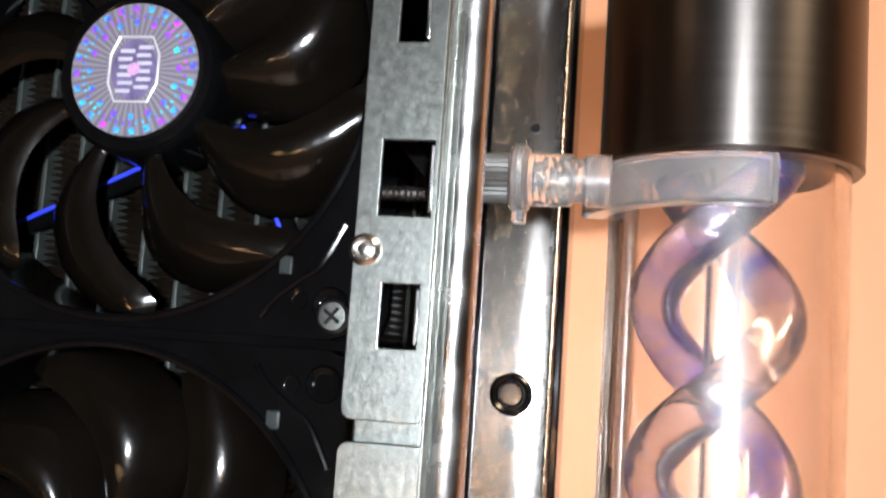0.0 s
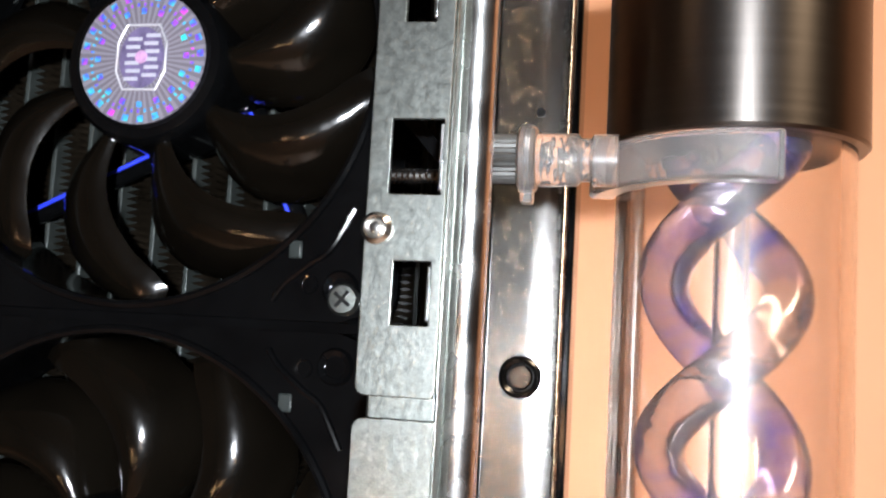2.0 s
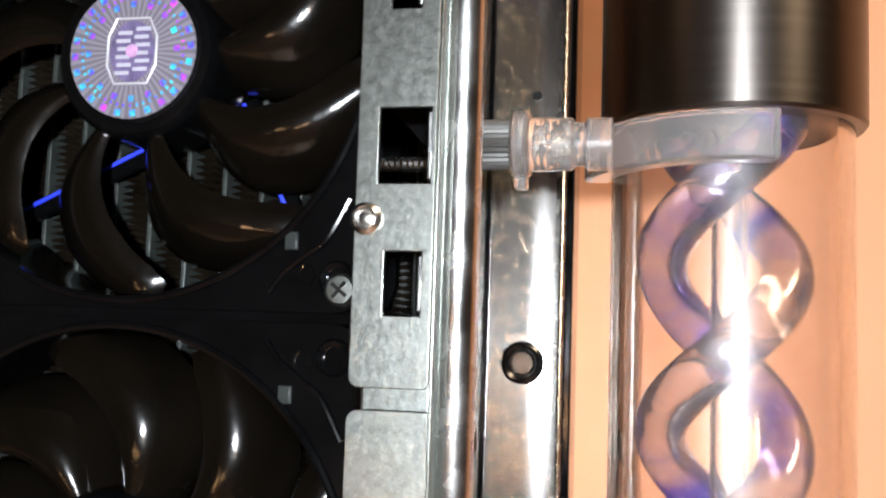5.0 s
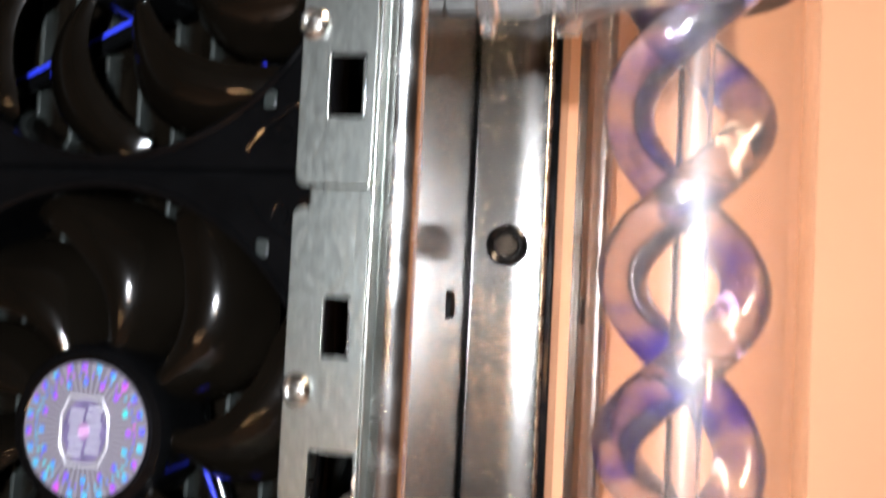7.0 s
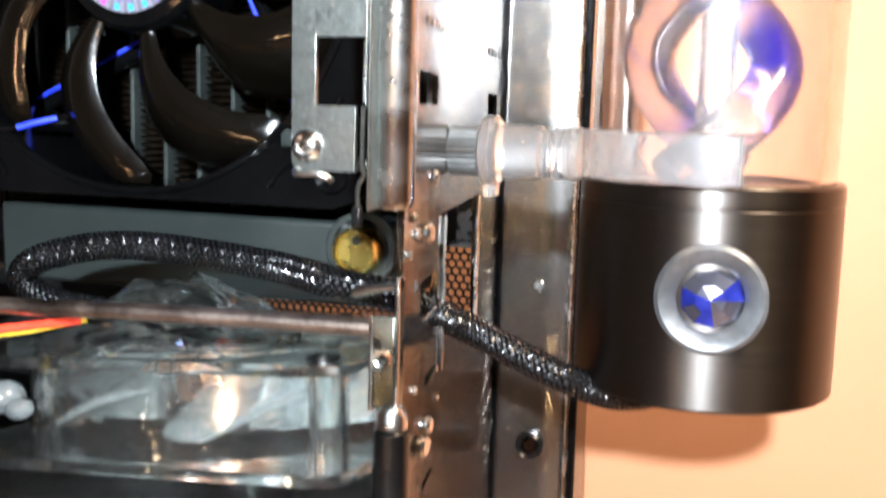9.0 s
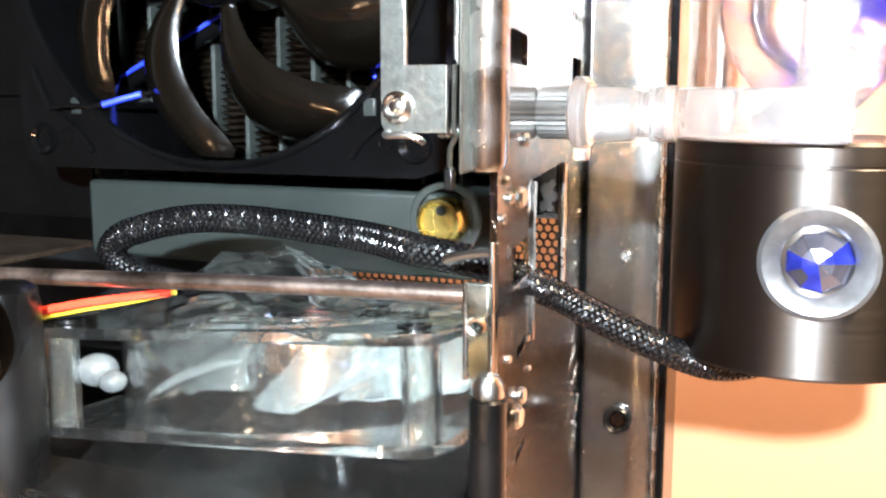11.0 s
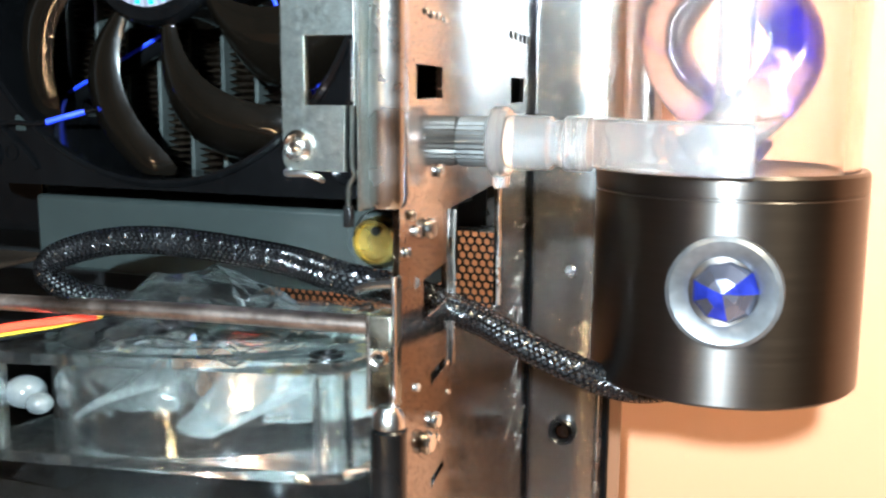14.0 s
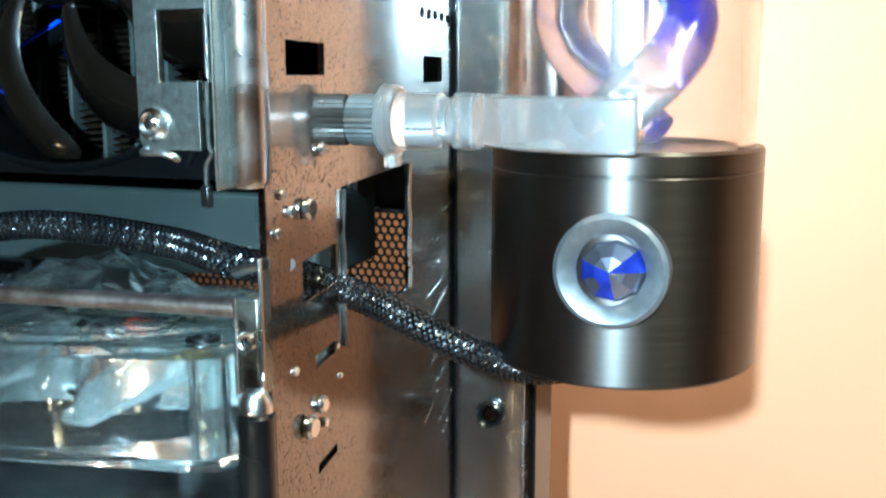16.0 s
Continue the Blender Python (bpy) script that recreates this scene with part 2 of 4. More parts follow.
FIELD = surface("violet_foil", (0.19, 0.155, 0.30), 0.35, 0.35, 700, 0.4)
PINK = surface("pink_foil", (0.62, 0.36, 0.62), 0.35, 0.3, 700, 0.3)
GEMSILVER = surface("silver_mirror_facet", (0.22, 0.22, 0.28), 0.25, 0.9, 200, 0.3)
BROWNSTEEL = surface("brown_scuffed_steel", (0.08, 0.058, 0.04), 0.38, 0.7, 500, 0.4, 0.15, 900, 0.1, stain=0.5, stain_scale=300)
CIRCUIT = surface("green_board", (0.008, 0.03, 0.02), 0.35, 0.0, 300, 0.3)


# ---- mesh helpers ----
def empty(name, place=(0, 0, 0), label="", category="", group="", kind=""):
    ob = new(name)
    ob.location = place
    ob.empty_display_size = 0.01
    return tagged(ob, label, category, group, kind)


def mesh_of(name, bm, mat, smooth=True, angle=35):
    bmesh.ops.recalc_face_normals(bm, faces=bm.faces)
    for f in bm.faces:
        f.smooth = smooth
    if smooth:
        for e in bm.edges:
            e.smooth = e.is_manifold and e.calc_face_angle(0) < radians(angle)
    me = bpy.data.meshes.new(name)
    bm.to_mesh(me)
    bm.free()
    me.materials.append(mat)
    return me


def part(name, bm, mat, parent=None, label="", smooth=True, bevel=0.0):
    ob = new(name, mesh_of(name, bm, mat, smooth))
    if parent:
        ob.parent = parent
    if bevel:
        mod = ob.modifiers.new("edge", "BEVEL")
        mod.width, mod.segments, mod.limit_method, mod.angle_limit = bevel, 2, "ANGLE", radians(40)
    return tagged(ob, label)


def box(bm, lo, hi):
    vs = [bm.verts.new((x, y, z)) for z in (lo[2], hi[2]) for y in (lo[1], hi[1]) for x in (lo[0], hi[0])]
    for f in ((0, 1, 3, 2), (4, 6, 7, 5), (0, 4, 5, 1), (2, 3, 7, 6), (0, 2, 6, 4), (1, 5, 7, 3)):
        bm.faces.new([vs[k] for k in f])
    return bm


def boxed(*pairs):
    bm = bmesh.new()
    for lo, hi in pairs:
        box(bm, lo, hi)
    return bm


AX = {"x": Matrix(((0, 0, 1, 0), (1, 0, 0, 0), (0, 1, 0, 0), (0, 0, 0, 1))),
      "y": Matrix(((1, 0, 0, 0), (0, 0, 1, 0), (0, -1, 0, 0), (0, 0, 0, 1))),
      "z": Matrix.Identity(4)}


def lathe(profile, place=(0, 0, 0), axis="z", n=48, closed=False, bm=None, flute=0, depth=0.0):
    """Turns (radius, height) pairs round an axis through place. flute: ridges round it."""
    bm = bm or bmesh.new()
    m = Matrix.Translation(place) @ AX[axis]
    rings = []
    for r, h in profile:
        if r < 1e-7:
            rings.append([bm.verts.new(m @ Vector((0, 0, h)))])
            continue
        ring = []
        for k in range(n):
            a = 2 * math.pi * k / n
            q = r - (depth if flute and k % 2 else 0)
            ring.append(bm.verts.new(m @ Vector((q * math.cos(a), q * math.sin(a), h))))
        rings.append(ring)
    pairs = list(zip(rings, rings[1:])) + ([(rings[-1], rings[0])] if closed else [])
    for a, b in pairs:
        for k in range(n):
            j = (k + 1) % n
            if len(a) == 1 and len(b) == 1:
                continue
            if len(a) == 1:
                bm.faces.new((a[0], b[k], b[j]))
            elif len(b) == 1:
                bm.faces.new((a[k], a[j], b[0]))
            else:
                bm.faces.new((a[k], a[j], b[j], b[k]))
    return bm


def rod(r, h0, h1, place=(0, 0, 0), axis="z", n=32, edge=None, bm=None, flute=0, depth=0.0):
    e = min(r * 0.25, 0.0006) if edge is None else edge
    return lathe([(0, h0), (r - e, h0), (r, h0 + e), (r, h1 - e), (r - e, h1), (0, h1)], place, axis, n, bm=bm, flute=flute, depth=depth)


def smooth_path(points, steps=12):
    """Catmull-Rom through the points."""
    p = [Vector(q) for q in points]
    p = [2 * p[0] - p[1], *p, 2 * p[-1] - p[-2]]
    out = []
    for k in range(1, len(p) - 2):
        a, b, c, d = p[k - 1:k + 3]
        for s in range(steps):
            t = s / steps
            out.append(0.5 * (2 * b + (c - a) * t + (2 * a - 5 * b + 4 * c - d) * t * t + (3 * b - a - 3 * c + d) * t ** 3))
    return [*out, p[-2]]


def frames_along(path):
    """A place, side and up for each point, without twist."""
    up = Vector((0, 0, 1))
    out = []
    for k, q in enumerate(path):
        d = (path[min(k + 1, len(path) - 1)] - path[max(k - 1, 0)]).normalized()
        side = d.cross(up)
        side = side.normalized() if side.length > 1e-4 else Vector((1, 0, 0))
        up = side.cross(d).normalized()
        out.append((q, side, up))
    return out


def sweep(path, r, n=10, bm=None, flat=1.0, cap=True):
    bm = bm or bmesh.new()
    rings = []
    for q, side, up in frames_along(path):
        rings.append([bm.verts.new(q + r * math.cos(2 * math.pi * k / n) * side + flat * r * math.sin(2 * math.pi * k / n) * up) for k in range(n)])
    for a, b in zip(rings, rings[1:]):
        for k in range(n):
            j = (k + 1) % n
            bm.faces.new((a[k], a[j], b[j], b[k]))
    if cap:
        bm.faces.new(rings[0][::-1])
        bm.faces.new(rings[-1])
    return bm


def holed(us, vs, gaps, place, t):
    """A sheet over the cells of us x vs, less the gaps (u0, v0, u1, v1), t thick; place(u, v, w) gives its points."""
    us, vs = sorted({*us, *(g[0] for g in gaps), *(g[2] for g in gaps)}), sorted({*vs, *(g[1] for g in gaps), *(g[3] for g in gaps)})
    full = {}
    for i in range(len(us) - 1):
        for j in range(len(vs) - 1):
            u, v = (us[i] + us[i + 1]) / 2, (vs[j] + vs[j + 1]) / 2
            full[i, j] = not any(g[0] < u < g[2] and g[1] < v < g[3] for g in gaps)
    bm, made = bmesh.new(), {}

    def vert(i, j, k):
        if (i, j, k) not in made:
            made[i, j, k] = bm.verts.new(place(us[i], vs[j], t * k))
        return made[i, j, k]

    for (i, j), there in full.items():
        if not there:
            continue
        for k in (0, 1):
            bm.faces.new([vert(*c, k) for c in ((i, j), (i + 1, j), (i + 1, j + 1), (i, j + 1))][::1 if k else -1])
        for d, a, b in (((-1, 0), (i, j), (i, j + 1)), ((1, 0), (i + 1, j), (i + 1, j + 1)), ((0, -1), (i, j), (i + 1, j)), ((0, 1), (i, j + 1), (i + 1, j + 1))):
            if not full.get((i + d[0], j + d[1])):
                bm.faces.new((vert(*a, 0), vert(*b, 0), vert(*b, 1), vert(*a, 1)))
    return bm


# ---- the room ----
def slab(name, lo, hi, mat, label, category):
    ob = part(name, boxed((lo, hi)), mat, smooth=False)
    return tagged(ob, label, category, kind="structure")


slab("wall_north", (-1.6, 0.19, -0.75), (2.0, 0.29, 1.7), WALLPAINT, "peach painted plaster wall behind the computer", "wall")
slab("wall_south", (-1.6, -2.5, -0.75), (2.0, -2.4, 1.7), ROOM, "plain painted room wall", "wall")
slab("wall_west", (-1.7, -2.4, -0.75), (-1.6, 0.19, 1.7), ROOM, "plain painted room wall", "wall")
slab("wall_east", (2.0, -2.4, -0.75), (2.1, 0.19, 1.7), ROOM, "plain painted room wall", "wall")
slab("ceiling", (-1.6, -2.4, 1.7), (2.0, 0.19, 1.8), ROOM, "plain painted ceiling", "ceiling")
slab("floor", (-1.6, -2.4, -0.85), (2.0, 0.19, -0.75), DESK, "warm brown wooden floor", "floor")
slab("desk", (-0.6, -0.3, -0.18), (0.5, 0.185, -0.15), DESK, "warm brown wooden desk top under the computer", "desk")

# ---- the computer case ----
case = empty("computer_case", (0, 0, 0), "open computer case with black nickel-plated sheet steel frame", "computer case")


def p_point(u, v, w):
    """On the side plate: u is the depth, v the height, w out of its face."""
    return Vector((0.0930 - 0.15 * (u + 0.064) + w, u, v))


P_GAPS = [(-0.0535, 0.1634, -0.0352, 0.1687), (0.0415, 0.1617, 0.0640, 0.1680), (-0.0270, 0.1205, 0.0254, 0.1432), (-0.0120, 0.1165, 0.0254, 0.1206), (0.0050, 0.1135, 0.0254, 0.1166), (-0.0485, 0.1265, -0.0308, 0.1335),
          (0.012, 0.2300, 0.040, 0.2365), (-0.043, 0.1137, -0.0325, 0.1158), (-0.043, 0.0945, -0.0325, 0.0962)]
P_GAPS += [(0.0380 + 0.0078 * k, 0.1776, 0.0425 + 0.0078 * k, 0.1797) for k in range(5)]
P_GAPS += [(0.0170 + 0.0075 * k, 0.2222, 0.0205 + 0.0075 * k, 0.2237) for k in range(4)]
side_plate = part("side_plate", holed([-0.0635, 0.083], [-0.1, 0.42], P_GAPS, p_point, -0.0012), NICKEL, case, "scratched dark mirror-like side plate with punched slots", bevel=0.0003)
# hems round the large opening, and stamped dashes
for u in (-0.0276, 0.0242):
    rim = [p_point(u, 0.1135 + 0.0042 * k, 0.0004) + Vector((0, 0.0004 * math.sin(2.1 * k), 0)) for k in range(8)]
    part("opening_rim", sweep(rim, 0.0005, 6), SILVER, case, "bright rough cut edge")
random.seed(5)
for k in range(11):
    u, v = random.uniform(0.040, 0.058), 0.060 + 0.0066 * k
    bm = bmesh.new()
    a, b = p_point(u, v, 0.0), p_point(u + random.uniform(0.012, 0.024), v + random.uniform(0.001, 0.004), 0.0)
    sweep([a, (a + b) / 2 + Vector((0.0002, 0, 0)), b], 0.00013, 5, bm)
    part("stamped_dash", bm, SILVER, case)
# small silver studs stand in for scattered glints on the plate
for u, v, r in ((-0.0470, 0.1420, 0.0026), (-0.0540, 0.1425, 0.0014), (-0.0390, 0.1510, 0.0017), (-0.0490, 0.1055, 0.0030), (-0.0420, 0.1070, 0.0022), (-0.0400, 0.1030, 0.0013), (-0.0535, 0.1165, 0.0010), (-0.0320, 0.1148, 0.0009), (-0.0300, 0.1085, 0.0008), (-0.0480, 0.1772, 0.0008), (-0.0440, 0.1770, 0.0009), (-0.0395, 0.1772, 0.0008), (-0.0340, 0.1768, 0.0008), (-0.06, 0.14, 0.0012), (-0.0575, 0.1455, 0.0012)):
    q = p_point(u, v, 0)
    r *= 0.7
    part("screw", rod(r, 0.0, r * 0.9, q, "x", 16), SILVER, case, "small shiny stud in place of a glint")

# the rear panel bows back towards its outer edge
bow = bmesh.new()
cols = []
for k in range(29):
    x = 0.0695 + 0.0243 * k / 28
    y = 0.083 + 15.0 * max(0.0, x - 0.0835) ** 2
    cols.append([bow.verts.new((x, y + d, z)) for d, z in ((-0.0012, -0.1), (-0.0012, 0.42), (0.0, 0.42), (0.0, -0.1))])
for a, b in zip(cols, cols[1:]):
    for k in range(4):
        j = (k + 1) % 4
        bow.faces.new((a[k], a[j], b[j], b[k]))
bow.faces.new(cols[0])
bow.faces.new(cols[-1])
back_panel = part("back_panel", bow, SPECKLE, case, "dark polished rear panel with a fine speckle")
part("panel_edge_strip", boxed(((0.0939, 0.0770, -0.1), (0.0946, 0.0868, 0.42))), BARSTEEL, case, "bright folded edge", bevel=0.0004)
part("panel_edge_strip", boxed(((0.0949, 0.0800, -0.1), (0.0973, 0.1000, 0.42))), BLACKGLOSS, case, "black plastic edging strip", bevel=0.0006)
part("seam_strip", boxed(((0.0715, 0.0796, -0.1), (0.0728, 0.0817, 0.42))), BLACKGLOSS, case, "", bevel=0.0003)
for z, r in ((0.2512, 0.0062), (0.0630, 0.0042)):
    ring = part("grommet", lathe([(r, 0), (r, 0.0022), (r * 0.85, 0.0030), (r * 0.68, 0.0022), (r * 0.62, 0.0006), (0, 0.0004)], (0.0832, 0.0815, z), "y", 32), RUBBER, case, "round black rubber grommet")
    ring.data.transform(Matrix.Translation((0, 0.163, 0)) @ Matrix.Scale(-1, 4, (0, 1, 0)))
    ring.data.flip_normals()
    part("grommet_stud", rod(r * 0.6, -0.0016, 0.0, (0.0832, 0.0815, z), "y", 24), NICKEL, case, "dark polished stud")
part("panel_hole", rod(0.0014, -0.0004, 0.0, (0.0856, 0.0817, 0.3305), "y", 16), RUBBER, case)
part("rivet", rod(0.0017, -0.001, 0.0, (0.0842, 0.0817, 0.1123), "y", 16), BARSTEEL, case, "small bright rivet")

# rear wall of the case behind the radiator, with a cut-out for the vent
part("rear_wall", holed([-0.26, 0.0690], [-0.1, 0.42], [(-0.022, 0.094, 0.0675, 0.1225)], lambda u, v, w: Vector((u, 0.083 - w, v)), 0.0012), BLACKMATT, case, "black painted rear wall")
part("top_panel", boxed(((-0.26, -0.07, 0.4205), (0.1, 0.084, 0.4225))), BLACKMATT, case)
part("far_side_panel", boxed(((-0.262, -0.07, -0.1), (-0.2603, 0.084, 0.42))), BLACKMATT, case)
part("base_panel", boxed(((-0.26, -0.075, 0.0575), (0.0700, 0.081, 0.0600))), BLACKMATT, case)
part("plinth", boxed(((-0.26, -0.07, -0.1499), (0.1, 0.084, -0.1005))), BLACKMATT, case)
part("drive_wall", boxed(((-0.2, 0.030, 0.1585), (-0.0625, 0.032, 0.42)), ((-0.2, 0.028, 0.1225), (-0.0625, 0.030, 0.1580))), BLACKGLOSS, case, "black gloss inner panel with a fold", bevel=0.0004)
part("inner_shelf", boxed(((-0.2, -0.02, 0.1150), (-0.0600, 0.027, 0.1165))), BROWNSTEEL, case, "brownish scuffed metal shelf", bevel=0.0003)

# honeycomb vent
vent = bmesh.new()
pitch, r = 0.0026, 0.00112
rows_z = [0.0925 + pitch * 0.866 * k for k in range(14)]
for k, z in enumerate(rows_z):
    for c in range(37):
        x = -0.0225 + pitch * (c + 0.5 * (k % 2))
        if x > 0.0680:
            continue
        outer = [vent.verts.new((x + pitch / 1.732 * math.sin(math.pi / 3 * q), 0.0805, z + pitch / 1.732 * math.cos(math.pi / 3 * q))) for q in range(6)]
        inner = [vent.verts.new((x + r * math.sin(math.pi / 3 * q), 0.0805, z + r * math.cos(math.pi / 3 * q))) for q in range(6)]
        deep = [vent.verts.new((v.co.x, 0.0813, v.co.z)) for v in inner]
        for q in range(6):
            j = (q + 1) % 6
            vent.faces.new((outer[q], outer[j], inner[j], inner[q]))
            vent.faces.new((inner[q], inner[j], deep[j], deep[q]))
bmesh.ops.remove_doubles(vent, verts=vent.verts, dist=0.00005)
part("honeycomb_vent", vent, BLACKMATT, case, "black honeycomb vent with the peach wall behind", smooth=False)

part("vent_bar", boxed(((0.0400, 0.0765, 0.1230), (0.0690, 0.0790, 0.1246))), SILVER, case, "bright bar over the vent", bevel=0.0003)
part("vent_upright", boxed(((0.0590, 0.0770, 0.1250), (0.0640, 0.0788, 0.1440))), SILVER, case, "bright upright strip", bevel=0.0003)

# front edge: rolled bar and drive-bay strip
part("rolled_edge", lathe([(0, 0.1475), (0.0024, 0.1477), (0.0030, 0.1490), (0.0030, 0.4195), (0, 0.4195)], (0.0924, -0.0665, 0), "z", 32), BARSTEEL, case, "rounded bright steel front edge")
part("rolled_edge_web", boxed(((0.0886, -0.0640, 0.1482), (0.0915, -0.0622, 0.4195)), ((0.0898, -0.0716, 0.1475), (0.0904, -0.0640, 0.4195))), GALV, case, bevel=0.0003)

BAY = [(0.0816, 0.2788, 0.0892, 0.2897), (0.0830, 0.2603, 0.0884, 0.2693), (0.0838, 0.2260, 0.0880, 0.2346), (0.0827, 0.2025, 0.0899, 0.2128),
       (0.0822, 0.1625, 0.0899, 0.1722), (0.0827, 0.3040, 0.0872, 0.3130), (0.0884, 0.1532, 0.0900, 0.1625)]


def bay_point(u, v, w):
    return Vector((u, -0.0725 + w, v))


bay = empty("drive_bay_strip", (0, 0, 0), "galvanised steel drive bay strip with punched windows and rivets", "bracket")
EDGES = [0.0785, 0.0899]
for z0, z1, dy in ((0.1532, 0.2472, 0), (0.2503, 0.4190, 0)):
    sheet = holed(EDGES, [z0, z1], [g for g in BAY if z0 < g[1] < z1 or z0 < g[3] < z1], bay_point, 0.0010)
    tips = [e for e in sheet.edges if all(min(abs(v.co.x - x) for x in EDGES) < 1e-5 and min(abs(v.co.z - z) for z in (z0, z1)) < 1e-5 for v in e.verts)
            and abs(e.verts[0].co.y - e.verts[1].co.y) > 0.0005]
    bmesh.ops.bevel(sheet, geom=tips, offset=0.0015, segments=4, profile=0.5, affect="EDGES")
    part("strip", sheet, GALV, bay, smooth=False, bevel=0.00045)
part("strip_bridge", boxed(((0.0794, -0.0692, 0.2455), (0.0896, -0.0682, 0.2520))), GALV, bay, "recessed fold between two strips", bevel=0.0004)
for u0, v0, u1, v1 in BAY[:6]:
    part("window_lip", boxed(((u1 - 0.0006, -0.0722, v0 + 0.0006), (u1 + 0.0001, -0.0668, v1 - 0.0006))), BARSTEEL, bay, "bent inner lip", bevel=0.0002)
for x, z in ((0.0803, 0.2738), (0.0806, 0.2212), (0.0811, 0.1567), (0.0806, 0.3240)):
    stud = part("rivet", lathe([(0.0024, 0), (0.0023, 0.0006), (0.0017, 0.0012), (0.0012, 0.0008), (0.0008, 0.0014), (0, 0.0016)], (x, -0.0725, z), "y", 24), SILVER, bay, "domed rivet")
    stud.data.transform(Matrix.Translation((0, -0.145, 0)) @ Matrix.Scale(-1, 4, (0, 1, 0)))
    stud.data.flip_normals()
part("foot_lip", sweep(smooth_path([(0.0795, -0.0720, 0.1533), (0.0797, -0.0735, 0.1528), (0.0830, -0.0740, 0.1529), (0.0846, -0.0737, 0.1524), (0.0852, -0.0730, 0.1518)], 6), 0.0005, 8), BARSTEEL, bay)
part("clip", sweep(smooth_path([(0.0893, -0.0716, 0.1625), (0.0892, -0.0716, 0.1545), (0.0894, -0.0713, 0.1528), (0.0886, -0.0715, 0.1510), (0.0886, -0.0717, 0.1480)], 6), 0.0006, 8, flat=0.6), GALV, bay, "thin bent steel clip")
part("clip_tip", boxed(((0.0879, -0.0724, 0.1452), (0.0893, -0.0710, 0.1484))), RUBBER, bay, "black rubber tip", bevel=0.0003)
gusset = boxed(((-0.0012, -0.001, -0.011), (0.0012, 0.001, 0.011)))
gusset.transform(pose(0.0805, -0.045, 0.2930, 0, -42, 0))
part("gusset", gusset, BLACKGLOSS, bay, "black diagonal brace")
# lever with an eye in a window
lever = bmesh.new()
box(lever, (0.0828, -0.0713, 0.2006), (0.0906, -0.0706, 0.2036))
lathe([(0.0018, -0.0003), (0.0018, 0.0003), (0.0010, 0.0003), (0.0010, -0.0003)], (0.0890, -0.0712, 0.2050), "y", 20, True, lever)
part("lever", lever, BARSTEEL, bay, "small steel lever with an eye", bevel=0.0002)


# ---- fans on the radiator ----
def square_ring(half, corner, hole, y0, y1, n=96):
    """A square plate with rounded corners and a round opening."""
    bm, cols = bmesh.new(), []
    for k in range(n):
        a = 2 * math.pi * k / n
        c, s = math.cos(a), math.sin(a)
        lo, hi = 0.0, half * 1.5
        for _ in range(30):
            mid = (lo + hi) / 2
            dx, dz = max(abs(mid * c) - half + corner, 0), max(abs(mid * s) - half + corner, 0)
            lo, hi = (mid, hi) if math.hypot(dx, dz) < corner else (lo, mid)
        cols.append([bm.verts.new((q * c, y, q * s)) for q, y in ((hole, y0), (lo, y0), (lo, y1), (hole, y1))])
    for a, b in zip(cols, cols[1:] + cols[:1]):
        for k in range(4):
            j = (k + 1) % 4
            bm.faces.new((a[k], a[j], b[j], b[k]))
    return bm


def blade_mesh(r0, r1, sweep_deg, chords, y_mid, y_half, t, n=14, m=8, lean=0.0, power=1.25, camber=0.0016, swell=0.0):
    """One curved fan blade: chords gives half its width in degrees from root to tip."""
    bm, sheets = bmesh.new(), []
    for side in (-0.5, 0.5):
        rows = []
        for i in range(n + 1):
            u = i / n
            r = r0 + (r1 - r0) * u
            mid = sweep_deg * u ** power
            half = np.interp(u, [c[0] for c in chords], [c[1] for c in chords])
            row = []
            for j in range(m + 1):
                v = 2 * j / m - 1
                a = radians(-90 + mid + v * half)
                y = y_mid - v * y_half * (1 - 0.35 * u) + camber * (v * v - 1) + side * t * (1 - 0.75 * v * v) + lean * u - swell * math.sin(math.pi * u)
                row.append(bm.verts.new((r * math.cos(a), y, r * math.sin(a))))
            rows.append(row)
        sheets.append(rows)
    f, g = sheets
    for i in range(n):
        for j in range(m):
            bm.faces.new((f[i][j], f[i][j + 1], f[i + 1][j + 1], f[i + 1][j]))
            bm.faces.new((g[i][j], g[i + 1][j], g[i + 1][j + 1], g[i][j + 1]))
    for i in range(n):
        for j in (0, m):
            bm.faces.new((f[i][j], f[i + 1][j], g[i + 1][j], g[i][j]))
    for j in range(m):
        for i in (0, n):
            bm.faces.new((f[i][j], f[i][j + 1], g[i][j + 1], g[i][j]))
    return bm


CORNERS = [(sx * 0.0525, sz * 0.0525) for sx in (-1, 1) for sz in (-1, 1)]


